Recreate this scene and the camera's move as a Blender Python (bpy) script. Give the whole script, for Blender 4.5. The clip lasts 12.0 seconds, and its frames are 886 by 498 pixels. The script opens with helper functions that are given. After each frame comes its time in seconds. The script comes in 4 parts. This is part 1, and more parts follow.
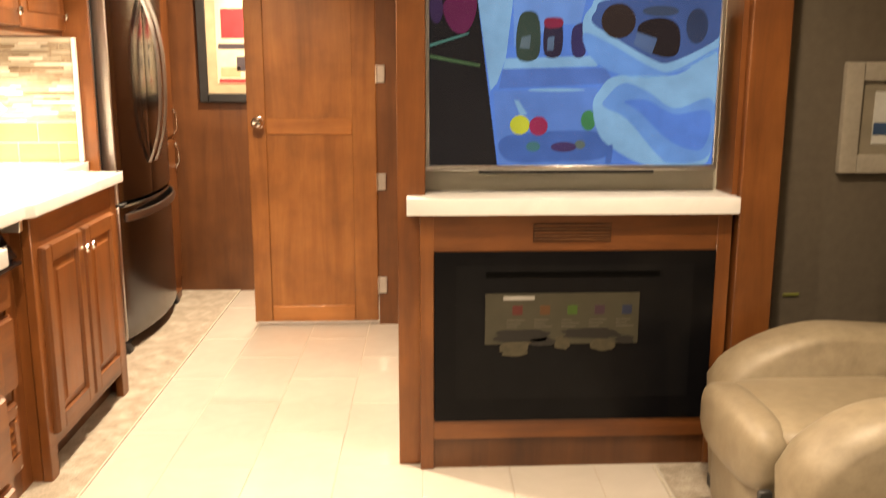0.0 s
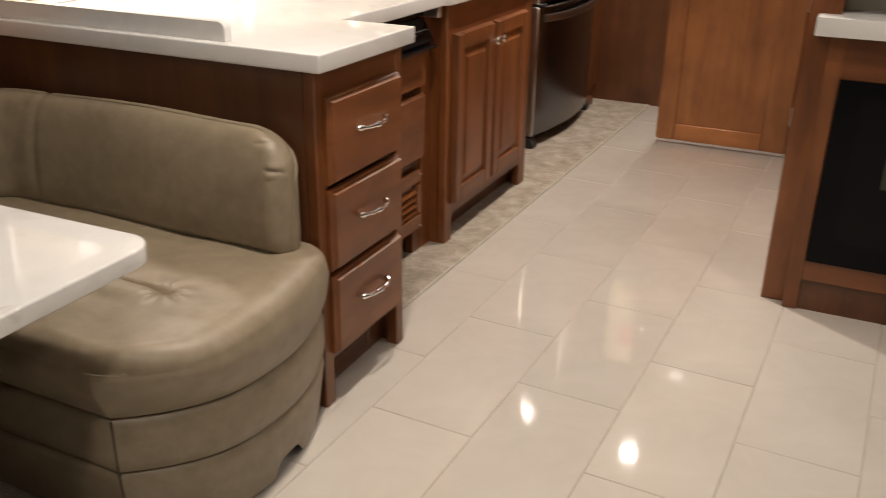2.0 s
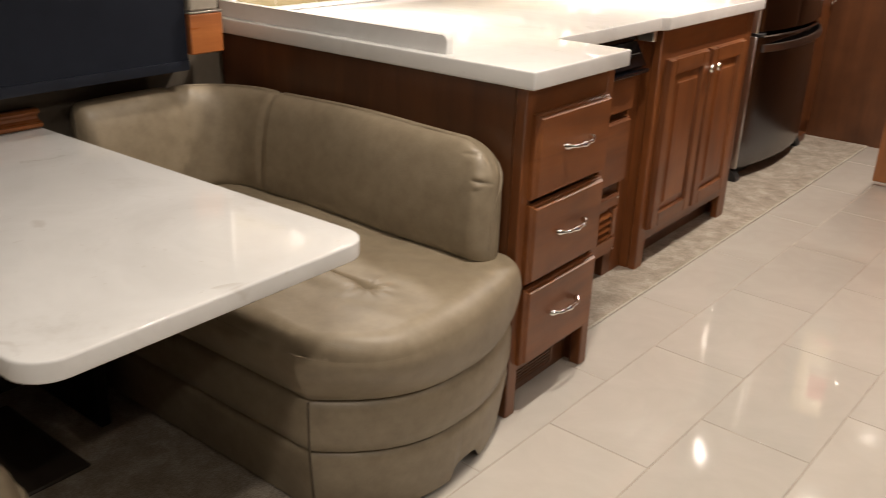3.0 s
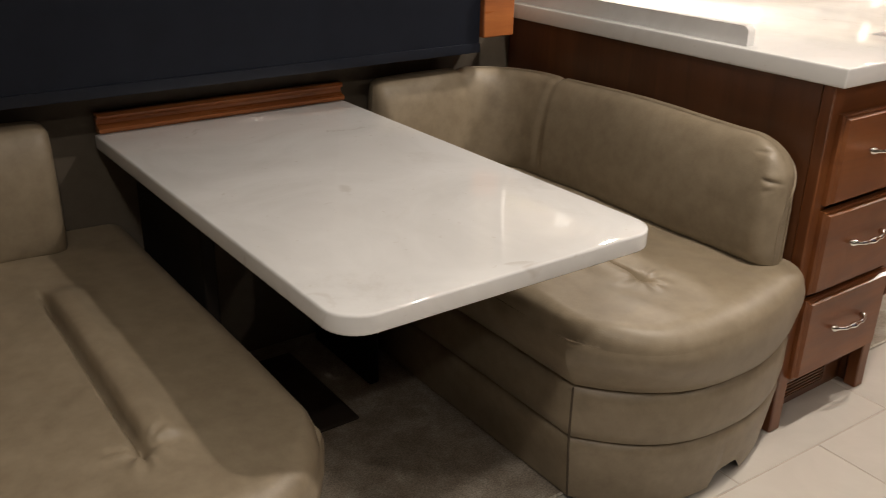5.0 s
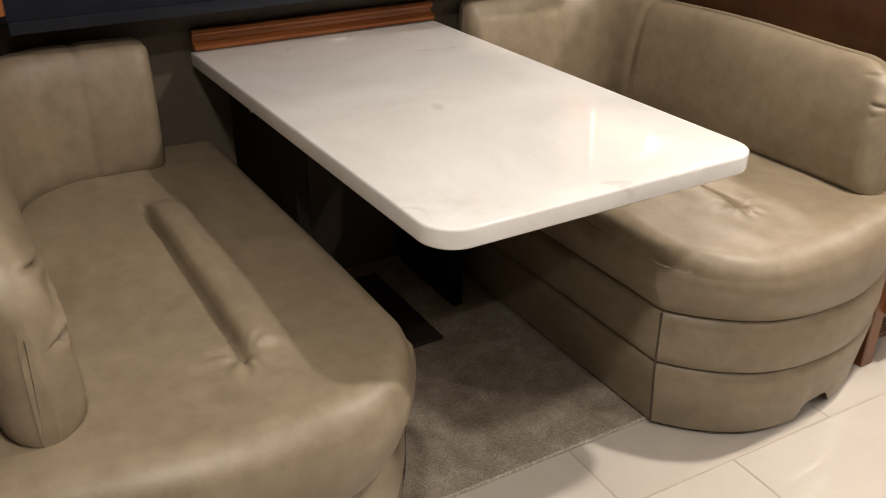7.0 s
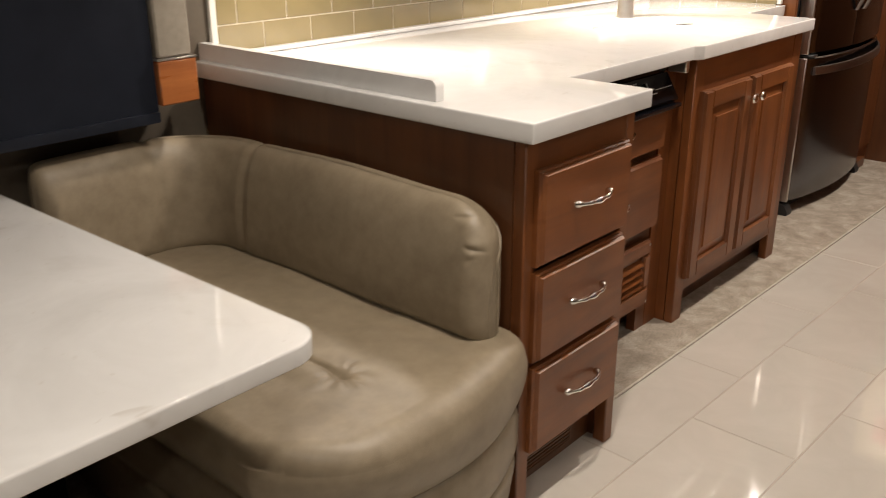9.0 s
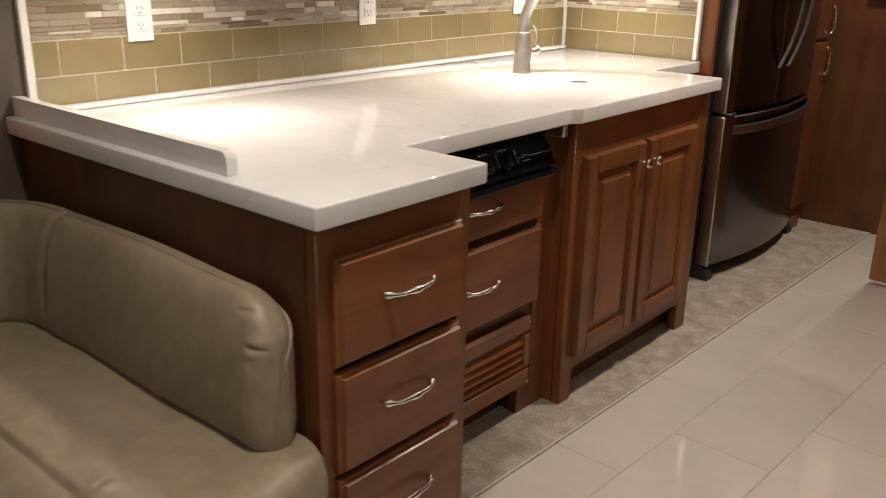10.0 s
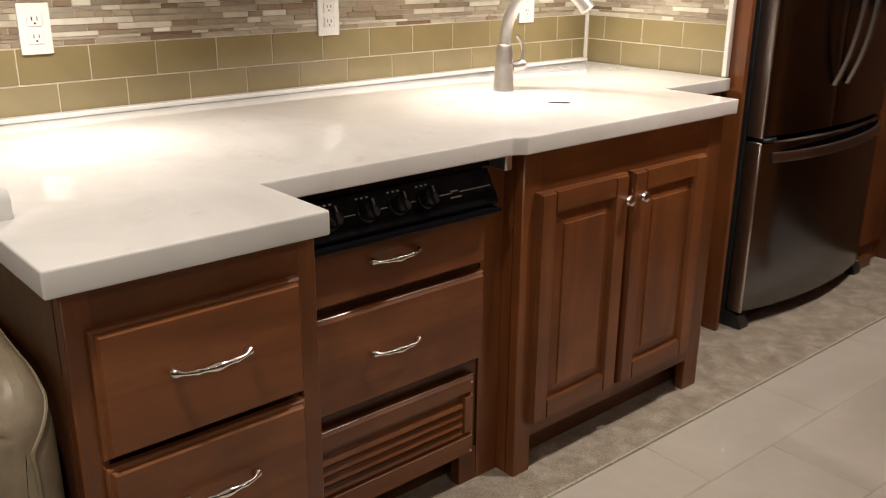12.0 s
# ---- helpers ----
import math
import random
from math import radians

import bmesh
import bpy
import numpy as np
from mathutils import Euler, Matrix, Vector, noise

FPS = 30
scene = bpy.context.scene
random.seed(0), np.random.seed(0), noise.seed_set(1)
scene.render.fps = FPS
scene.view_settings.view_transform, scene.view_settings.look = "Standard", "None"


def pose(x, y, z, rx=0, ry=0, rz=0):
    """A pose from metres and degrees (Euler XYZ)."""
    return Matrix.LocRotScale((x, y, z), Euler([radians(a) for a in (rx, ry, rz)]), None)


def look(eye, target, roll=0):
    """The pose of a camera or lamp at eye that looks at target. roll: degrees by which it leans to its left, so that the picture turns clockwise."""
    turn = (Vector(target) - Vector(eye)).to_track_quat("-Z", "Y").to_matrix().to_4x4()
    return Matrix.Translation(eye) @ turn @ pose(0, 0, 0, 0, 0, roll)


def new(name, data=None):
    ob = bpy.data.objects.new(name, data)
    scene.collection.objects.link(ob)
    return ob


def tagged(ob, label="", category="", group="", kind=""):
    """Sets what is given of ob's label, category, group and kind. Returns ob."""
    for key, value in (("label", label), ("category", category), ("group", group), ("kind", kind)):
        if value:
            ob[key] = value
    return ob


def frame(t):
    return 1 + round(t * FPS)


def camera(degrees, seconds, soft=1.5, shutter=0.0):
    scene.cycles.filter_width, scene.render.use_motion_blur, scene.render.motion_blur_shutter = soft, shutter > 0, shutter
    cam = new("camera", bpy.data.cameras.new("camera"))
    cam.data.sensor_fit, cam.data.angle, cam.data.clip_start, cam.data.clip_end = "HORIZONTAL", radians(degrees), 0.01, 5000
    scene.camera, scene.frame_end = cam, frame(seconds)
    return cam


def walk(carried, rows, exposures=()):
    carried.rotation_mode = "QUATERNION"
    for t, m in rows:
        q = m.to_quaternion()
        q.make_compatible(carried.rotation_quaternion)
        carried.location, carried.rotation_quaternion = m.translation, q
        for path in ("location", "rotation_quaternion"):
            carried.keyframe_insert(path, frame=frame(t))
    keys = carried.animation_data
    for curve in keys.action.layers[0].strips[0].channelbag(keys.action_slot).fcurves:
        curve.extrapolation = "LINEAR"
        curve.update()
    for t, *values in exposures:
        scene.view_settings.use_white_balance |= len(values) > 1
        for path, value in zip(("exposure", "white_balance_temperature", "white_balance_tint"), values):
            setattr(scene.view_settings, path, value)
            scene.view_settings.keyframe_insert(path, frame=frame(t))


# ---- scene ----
cam = camera(53.1, 12.0, soft=0.65, shutter=0.4)
PATH = [
    (0, (0.909, -1.57, 1.298), (1.006, 0.387, 0.898), 0.1),
    (0.5, (0.964, -1.549, 1.292), (0.908, 0.359, 0.694), -0.8),
    (1, (1.022, -1.559, 1.278), (0.731, 0.298, 0.595), -0.2),
    (1.5, (1.068, -1.582, 1.266), (0.513, 0.177, 0.494), 1.0),
    (2, (1.076, -1.607, 1.262), (0.291, 0.057, 0.478), 0.9),
    (2.5, (1.062, -1.628, 1.268), (0.081, -0.057, 0.513), 1.5),
    (3, (1.056, -1.65, 1.266), (-0.077, -0.186, 0.509), 2.0),
    (3.2, (1.078, -1.706, 1.262), (-0.107, -0.283, 0.508), 1.7),
    (4.8, (0.998, -1.711, 1.245), (-0.47, -0.595, 0.469), 1.2),
    (5, (0.999, -1.72, 1.257), (-0.487, -0.641, 0.466), 1.2),
    (5.5, (0.993, -1.724, 1.254), (-0.537, -0.723, 0.445), 0.7),
    (6, (0.988, -1.74, 1.249), (-0.562, -0.803, 0.4), 0.7),
    (6.5, (0.982, -1.756, 1.233), (-0.563, -0.864, 0.33), 0.5),
    (6.7, (0.985, -1.755, 1.233), (-0.555, -0.871, 0.312), 0.4),
    (8.3, (1.002, -1.559, 1.251), (-0.338, -0.331, 0.418), -0.5),
    (8.5, (0.99, -1.489, 1.255), (-0.323, -0.182, 0.5), 0.3),
    (9, (0.97, -1.338, 1.277), (-0.266, 0.059, 0.554), -0.2),
    (9.5, (1.01, -1.115, 1.288), (-0.244, 0.289, 0.614), -0.5),
    (10, (1.067, -0.922, 1.301), (-0.162, 0.516, 0.653), 1.1),
    (10.5, (1.084, -0.743, 1.282), (-0.138, 0.687, 0.602), 1.5),
    (11, (1.084, -0.546, 1.279), (-0.145, 0.881, 0.606), 2.2),
    (11.5, (1.113, -0.429, 1.28), (-0.201, 0.926, 0.618), 0.5),
    (12, (1.167, -0.337, 1.295), (-0.258, 0.911, 0.654), 0.5),
]
walk(cam, [(t, look(eye, target, roll)) for t, eye, target, roll in PATH],
     exposures=[(0.0, 1.45, 8400, 13), (0.5, 0.62, 7300, 12), (1.0, 0.09, 6650, 11), (1.5, -0.10, 6400, 11), (2.0, 0.09, 6350, 12), (2.5, 0.3, 6300, 12), (3.2, 0.11, 6300, 11), (4.8, 0.0, 6200, 11), (6.0, 0.33, 6200, 11), (6.7, 0.72, 6200, 12), (8.5, -0.30, 6250, 11), (9.0, 0.0, 6300, 11), (9.5, 0.4, 6300, 12), (10.0, -0.45, 6400, 12), (10.5, -0.57, 6400, 12), (11.0, -0.27, 6300, 11), (11.5, -0.15, 6300, 11), (12.0, -0.46, 6350, 11)])

# ---- world and lamps ----
world = bpy.data.worlds.new("World")
scene.world = world
world.use_nodes = True
world.node_tree.nodes["Background"].inputs[0].default_value = (0.02, 0.025, 0.04, 1)
world.node_tree.nodes["Background"].inputs[1].default_value = 0.3
CEIL = 2.08
WARM = (1.0, 0.88, 0.735)
DOWN = [(0.18, 3.05, 15), (0.25, 1.6, 18), (0.25, -0.20, 13), (0.75, -1.72, 9), (1.68, -1.65, 7), (1.68, 0.45, 8)]
PUCKS = [(-0.72, 0.28), (-0.66, 1.42), (-0.72, 2.02)]


def disk_lamp(name, x, y, z, size, watts, spread=150):
    data = bpy.data.lights.new(name, "AREA")
    data.shape, data.size, data.energy, data.color, data.spread = "DISK", size, watts, WARM, radians(spread)
    ob = new(name, data)
    ob.matrix_world = pose(x, y, z)
    return ob


for lx, ly, watts in DOWN:
    disk_lamp("downlight_lamp", lx, ly, CEIL - 0.022, 0.12 if ly < -1.7 else 0.075, watts)
for lx, ly in PUCKS:
    disk_lamp("puck_lamp", lx, ly, 1.40, 0.05, 5.3, 138)


# ---- materials ----
def mat(name, rough=0.5, metal=0.0, coat=0.0, spec=0.5):
    m = bpy.data.materials.new(name)
    m.use_nodes = True
    b = m.node_tree.nodes["Principled BSDF"]
    b.inputs["Roughness"].default_value = rough
    b.inputs["Metallic"].default_value = metal
    b.inputs["Coat Weight"].default_value = coat
    b.inputs["Coat Roughness"].default_value = 0.12
    b.inputs["Specular IOR Level"].default_value = spec
    return m, m.node_tree, b


def node(nt, kind, **inputs):
    n = nt.nodes.new(kind)
    for key, value in inputs.items():
        n.inputs[key.replace("_", " ")].default_value = value
    return n


def coords(nt, scale=(1, 1, 1)):
    tc, mp = nt.nodes.new("ShaderNodeTexCoord"), nt.nodes.new("ShaderNodeMapping")
    mp.inputs["Scale"].default_value = scale
    nt.links.new(tc.outputs["Object"], mp.inputs["Vector"])
    return mp.outputs["Vector"]


def ramp(nt, fac, stops):
    r = nt.nodes.new("ShaderNodeValToRGB")
    while len(r.color_ramp.elements) < len(stops):
        r.color_ramp.elements.new(0.5)
    for e, (at, col) in zip(r.color_ramp.elements, stops):
        e.position, e.color = at, (*col, 1)
    nt.links.new(fac, r.inputs["Fac"])
    return r.outputs["Color"]


def noise_tex(nt, vec, scale, detail=4, rough=0.55, dist=0.0):
    n = node(nt, "ShaderNodeTexNoise", Scale=scale, Detail=detail, Roughness=rough, Distortion=dist)
    nt.links.new(vec, n.inputs["Vector"])
    return n.outputs["Fac"]


def mixc(nt, fac, a, b, kind="MIX"):
    m = nt.nodes.new("ShaderNodeMix")
    m.data_type, m.blend_type = "RGBA", kind
    if isinstance(fac, float):
        m.inputs[0].default_value = fac
    else:
        nt.links.new(fac, m.inputs[0])
    for k, v in ((6, a), (7, b)):
        if isinstance(v, tuple):
            m.inputs[k].default_value = (*v, 1)
        else:
            nt.links.new(v, m.inputs[k])
    return m.outputs[2]


def bump(nt, b, height, strength=0.3, distance=0.002):
    n = node(nt, "ShaderNodeBump", Strength=strength, Distance=distance)
    nt.links.new(height, n.inputs["Height"])
    nt.links.new(n.outputs["Normal"], b.inputs["Normal"])


def rough_by(nt, b, fac, lo, hi):
    n = node(nt, "ShaderNodeMapRange")
    n.inputs["To Min"].default_value, n.inputs["To Max"].default_value = lo, hi
    nt.links.new(fac, n.inputs["Value"])
    nt.links.new(n.outputs["Result"], b.inputs["Roughness"])


def wood(name, along, dark=(0.105, 0.033, 0.009), mid=(0.178, 0.060, 0.0165), light=(0.245, 0.092, 0.027), rough=0.38, coat=0.14):
    m, nt, b = mat(name, rough, coat=coat)
    s = [13.0, 13.0, 13.0]
    s["xyz".index(along)] = 1.3
    v = coords(nt, tuple(s))
    info = nt.nodes.new("ShaderNodeObjectInfo")
    off = nt.nodes.new("ShaderNodeVectorMath")
    off.operation = "MULTIPLY_ADD"
    comb = nt.nodes.new("ShaderNodeCombineXYZ")
    for k in range(3):
        nt.links.new(info.outputs["Random"], comb.inputs[k])
    off.inputs[1].default_value = (31, 17, 23)
    nt.links.new(comb.outputs[0], off.inputs[0])
    nt.links.new(v, off.inputs[2])
    g = noise_tex(nt, off.outputs[0], 1.0, 6, 0.6, 0.6)
    fine = noise_tex(nt, off.outputs[0], 5.0, 3, 0.7)
    blotch = noise_tex(nt, coords(nt), 5.0, 4, 0.55)
    col = ramp(nt, g, [(0.28, dark), (0.5, mid), (0.74, light)])
    col = mixc(nt, 0.22, col, ramp(nt, fine, [(0.3, dark), (0.6, mid)]), "MIX")
    col = mixc(nt, 0.75, col, ramp(nt, blotch, [(0.3, (0.66, 0.60, 0.56)), (0.7, (1.14, 1.10, 1.04))]), "MULTIPLY")
    tone = node(nt, "ShaderNodeHueSaturation", Saturation=1.0)
    var = node(nt, "ShaderNodeMapRange")
    var.inputs["To Min"].default_value, var.inputs["To Max"].default_value = 0.85, 1.15
    nt.links.new(info.outputs["Random"], var.inputs["Value"])
    nt.links.new(var.outputs["Result"], tone.inputs["Value"])
    nt.links.new(col, tone.inputs["Color"])
    nt.links.new(tone.outputs["Color"], b.inputs["Base Color"])
    rough_by(nt, b, fine, rough - 0.08, rough + 0.12)
    bump(nt, b, fine, 0.12, 0.001)
    return m


WOOD_X = wood("cherry wood grain x", "x")
WOOD_Y = wood("cherry wood grain y", "y")
WOOD_Z = wood("cherry wood grain z", "z")
WOOD_DOOR = wood("lighter cherry wood", "z", (0.20, 0.073, 0.021), (0.30, 0.118, 0.036), (0.39, 0.165, 0.054))
WOOD_DOORX = wood("lighter cherry wood across", "x", (0.22, 0.082, 0.024), (0.32, 0.128, 0.040), (0.40, 0.172, 0.058))
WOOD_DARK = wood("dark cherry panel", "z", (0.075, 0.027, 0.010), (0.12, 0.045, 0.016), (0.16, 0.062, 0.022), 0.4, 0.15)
WOOD_TRIM = wood("orange cherry trim", "y", (0.22, 0.070, 0.022), (0.36, 0.125, 0.038), (0.50, 0.195, 0.062), 0.28, 0.4)


def plain(name, col, rough=0.5, metal=0.0, coat=0.0, vary=0.12, scale=14.0, bumps=0.0, bscale=200.0, spec=0.5):
    m, nt, b = mat(name, rough, metal, coat, spec)
    n = noise_tex(nt, coords(nt), scale, 4)
    lo, hi = tuple(c * (1 - vary) for c in col), tuple(min(1, c * (1 + vary)) for c in col)
    nt.links.new(ramp(nt, n, [(0.3, lo), (0.7, hi)]), b.inputs["Base Color"])
    rough_by(nt, b, n, max(0.02, rough - 0.05), min(1, rough + 0.06))
    if bumps:
        bump(nt, b, noise_tex(nt, coords(nt), bscale, 3), bumps, 0.001)
    return m


def quartz():
    m, nt, b = mat("white quartz", 0.08)
    v = coords(nt)
    cloud = noise_tex(nt, v, 2.6, 6, 0.6, 1.2)
    vein = noise_tex(nt, v, 4.0, 6, 0.68, 0.7)
    speck = noise_tex(nt, v, 55, 2, 0.5)
    fleck = noise_tex(nt, v, 11, 3, 0.6, 0.8)
    col = ramp(nt, cloud, [(0.3, (0.66, 0.655, 0.645)), (0.6, (0.765, 0.762, 0.757))])
    col = mixc(nt, ramp(nt, vein, [(0.30, (0.26, 0.26, 0.26)), (0.42, (0, 0, 0))]), col, (0.50, 0.47, 0.43))
    col = mixc(nt, ramp(nt, speck, [(0.22, (0.35, 0.35, 0.35)), (0.3, (0, 0, 0))]), col, (0.5, 0.46, 0.4))
    col = mixc(nt, ramp(nt, fleck, [(0.245, (0.42, 0.42, 0.42)), (0.315, (0, 0, 0))]), col, (0.48, 0.44, 0.40))
    nt.links.new(col, b.inputs["Base Color"])
    rough_by(nt, b, cloud, 0.025, 0.06)
    return m


def leather():
    m, nt, b = mat("taupe leather", 0.42, spec=0.5)
    v = coords(nt)
    big = noise_tex(nt, v, 4.5, 5, 0.62, 0.5)
    mid = noise_tex(nt, v, 26, 4, 0.6)
    pore = nt.nodes.new("ShaderNodeTexVoronoi")
    pore.inputs["Scale"].default_value = 420
    nt.links.new(v, pore.inputs["Vector"])
    col = ramp(nt, big, [(0.3, (0.205, 0.162, 0.108)), (0.7, (0.295, 0.240, 0.166))])
    col = mixc(nt, 0.45, col, ramp(nt, mid, [(0.3, (0.18, 0.142, 0.094)), (0.7, (0.33, 0.272, 0.19))]))
    nt.links.new(col, b.inputs["Base Color"])
    rough_by(nt, b, mid, 0.37, 0.53)
    hs = nt.nodes.new("ShaderNodeMath")
    hs.operation = "MULTIPLY_ADD"
    hs.inputs[1].default_value = 0.9
    nt.links.new(mid, hs.inputs[0])
    nt.links.new(pore.outputs["Distance"], hs.inputs[2])
    bump(nt, b, hs.outputs[0], 0.14, 0.0010)
    return m


def floor_tile():
    m, nt, b = mat("polished porcelain", 0.05, coat=1.0)
    v = coords(nt)
    info = nt.nodes.new("ShaderNodeObjectInfo")
    n = noise_tex(nt, v, 5, 6, 0.6, 1.0)
    col = ramp(nt, n, [(0.3, (0.545, 0.505, 0.45)), (0.7, (0.60, 0.56, 0.505))])
    hsv = node(nt, "ShaderNodeHueSaturation")
    mr = node(nt, "ShaderNodeMapRange")
    mr.inputs["To Min"].default_value, mr.inputs["To Max"].default_value = 0.97, 1.025
    nt.links.new(info.outputs["Random"], mr.inputs["Value"])
    nt.links.new(mr.outputs["Result"], hsv.inputs["Value"])
    nt.links.new(col, hsv.inputs["Color"])
    nt.links.new(hsv.outputs["Color"], b.inputs["Base Color"])
    b.inputs["Coat Roughness"].default_value = 0.02
    rough_by(nt, b, noise_tex(nt, v, 9, 3), 0.03, 0.06)
    return m


def carpet_mat():
    m, nt, b = mat("patterned carpet", 0.95, spec=0.15)
    v = coords(nt)
    big = noise_tex(nt, v, 13.0, 8, 0.72, 0.3)
    fib = noise_tex(nt, v, 240, 3, 0.7)
    col = ramp(nt, big, [(0.36, (0.27, 0.232, 0.190)), (0.5, (0.340, 0.296, 0.245)), (0.64, (0.43, 0.385, 0.328))])
    col = mixc(nt, 0.5, col, ramp(nt, fib, [(0.36, (0.45, 0.43, 0.41)), (0.64, (1.42, 1.40, 1.38))]), "MULTIPLY")
    nt.links.new(col, b.inputs["Base Color"])
    bump(nt, b, fib, 0.6, 0.003)
    return m


def glass_tile():
    m, nt, b = mat("olive glass tile", 0.10, coat=0.6)
    info = nt.nodes.new("ShaderNodeObjectInfo")
    n = noise_tex(nt, coords(nt), 8, 3)
    col = ramp(nt, info.outputs["Random"], [(0.0, (0.225, 0.180, 0.088)), (1.0, (0.275, 0.222, 0.115))])
    col = mixc(nt, 0.5, col, ramp(nt, n, [(0.3, (0.85, 0.85, 0.82)), (0.7, (1.08, 1.08, 1.05))]), "MULTIPLY")
    nt.links.new(col, b.inputs["Base Color"])
    return m


MOSAIC_STOPS = [(0.0, (0.17, 0.120, 0.078)), (0.18, (0.33, 0.29, 0.225)), (0.36, (0.24, 0.175, 0.118)), (0.52, (0.40, 0.36, 0.28)), (0.66, (0.27, 0.225, 0.16)), (0.84, (0.50, 0.45, 0.36)), (1.0, (0.74, 0.70, 0.61))]


def mosaic(name, island):
    m, nt, b = mat(name, 0.2, coat=0.4)
    src = nt.nodes.new("ShaderNodeNewGeometry").outputs["Random Per Island"] if island else nt.nodes.new("ShaderNodeObjectInfo").outputs["Random"]
    col = ramp(nt, src, MOSAIC_STOPS)
    n = noise_tex(nt, coords(nt), 40, 4)
    nt.links.new(mixc(nt, 0.5, col, ramp(nt, n, [(0.3, (0.75, 0.75, 0.75)), (0.7, (1.15, 1.15, 1.15))]), "MULTIPLY"), b.inputs["Base Color"])
    rough_by(nt, b, src, 0.1, 0.45)
    return m


def steel(name, col=(0.42, 0.41, 0.40), rough=0.3, along="z", grain=0.1):
    m, nt, b = mat(name, rough, 1.0)
    s = [240.0, 240.0, 240.0]
    s["xyz".index(along)] = 3.0
    n = noise_tex(nt, coords(nt, tuple(s)), 1.0, 3)
    nt.links.new(ramp(nt, n, [(0.3, tuple(c * (1 - grain) for c in col)), (0.7, tuple(min(1, c * (1 + grain)) for c in col))]), b.inputs["Base Color"])
    rough_by(nt, b, n, rough - 0.3 * grain, rough + 0.4 * grain)
    return m


def glow(name, col, strength, soft=False):
    m, nt, b = mat(name, 0.15)
    b.inputs["Base Color"].default_value = (0.01, 0.01, 0.012, 1)
    if soft:
        n = noise_tex(nt, coords(nt), 9, 3)
        nt.links.new(ramp(nt, n, [(0.32, tuple(c * 0.86 for c in col)), (0.68, tuple(c * 1.12 for c in col))]), b.inputs["Emission Color"])
    else:
        b.inputs["Emission Color"].default_value = (*col, 1)
    b.inputs["Emission Strength"].default_value = strength
    return m


QUARTZ, LEATHER, TILE, CARPET = quartz(), leather(), floor_tile(), carpet_mat()
GTILE, MOSAIC, MOSAIC_I = glass_tile(), mosaic("mosaic strips", False), mosaic("mosaic strips joined", True)
GROUT = plain("pale grout", (0.52, 0.46, 0.355), 0.8, bumps=0.3)
FGROUT = plain("floor grout", (0.40, 0.35, 0.295), 0.85, bumps=0.3)
WHITE = plain("white trim paint", (0.75, 0.73, 0.68), 0.4, vary=0.04)
PLASTIC = plain("white plastic", (0.8, 0.79, 0.76), 0.3, vary=0.03)
CHROME = plain("polished nickel", (0.78, 0.76, 0.73), 0.12, 1.0, vary=0.05)
NICKEL = plain("brushed nickel", (0.74, 0.71, 0.67), 0.36, 1.0, vary=0.06, scale=60)
STEEL = steel("dark stainless", (0.178, 0.177, 0.184), 0.19, "y", 0.05)
STEEL_H = steel("handle stainless", (0.34, 0.32, 0.31), 0.3)
STEEL_EDGE = steel("bright stainless edge", (0.62, 0.60, 0.58), 0.3)
BLACK = plain("black enamel", (0.006, 0.006, 0.008), 0.12, spec=0.16)
KNOBBLACK = plain("black knob plastic", (0.008, 0.008, 0.009), 0.28, spec=0.3)
BLACKM = plain("black plastic", (0.02, 0.02, 0.021), 0.42)
GLASSB = plain("black fireplace glass", (0.004, 0.004, 0.005), 0.08, spec=0.12)
NIGHT = plain("dark night window", (0.004, 0.006, 0.011), 0.10, spec=0.35)
NIGHTF = plain("black window frame", (0.014, 0.017, 0.026), 0.35, spec=0.3)
WALLP = plain("taupe wall covering", (0.105, 0.085, 0.062), 0.75, vary=0.1, scale=30, bumps=0.25, bscale=160)
SHADE = plain("black shade cloth", (0.013, 0.016, 0.025), 0.5, spec=0.15, bumps=0.15)
FABRIC = plain("grey fabric", (0.30, 0.265, 0.215), 0.9, vary=0.08, scale=60, bumps=0.6, bscale=420)
BINDING = plain("pale carpet binding", (0.47, 0.43, 0.365), 0.9, vary=0.35, scale=140, bumps=0.8, bscale=300)
CREAM = plain("cream panel", (0.50, 0.465, 0.375), 0.5, vary=0.04)
CEILM = plain("cream ceiling", (0.72, 0.68, 0.60), 0.8, vary=0.04)
CREASE = plain("shadowed leather seam", (0.075, 0.055, 0.035), 0.7)
# Near-black: hollows' shade put into the colour; the table supports are black themselves.
DARKREC = plain("recess shade and support black", (0.012, 0.009, 0.007), 0.8, spec=0.2)
DARKSLAB = plain("dark brown slab", (0.045, 0.034, 0.025), 0.6)
PRINT = plain("grey print", (0.42, 0.42, 0.42), 0.4)
LAMPGLOW = glow("lamp glow", WARM, 22.0)


# ---- mesh helpers ----
def bm_box(x0, x1, y0, y1, z0, z1, bev=0.0, seg=1, bm=None):
    own = bmesh.new()
    bmesh.ops.create_cube(own, size=1.0, matrix=Matrix.Translation(((x0 + x1) / 2, (y0 + y1) / 2, (z0 + z1) / 2)) @ Matrix.Diagonal((x1 - x0, y1 - y0, z1 - z0, 1)))
    if bev:
        bmesh.ops.bevel(own, geom=own.edges[:], offset=bev, segments=seg, profile=0.7, affect="EDGES")
    if bm is None:
        return own
    return bm_join(bm, own)


def bm_join(bm, other):
    me = bpy.data.meshes.new("tmp")
    other.to_mesh(me)
    other.free()
    bm.from_mesh(me)
    bpy.data.meshes.remove(me)
    return bm


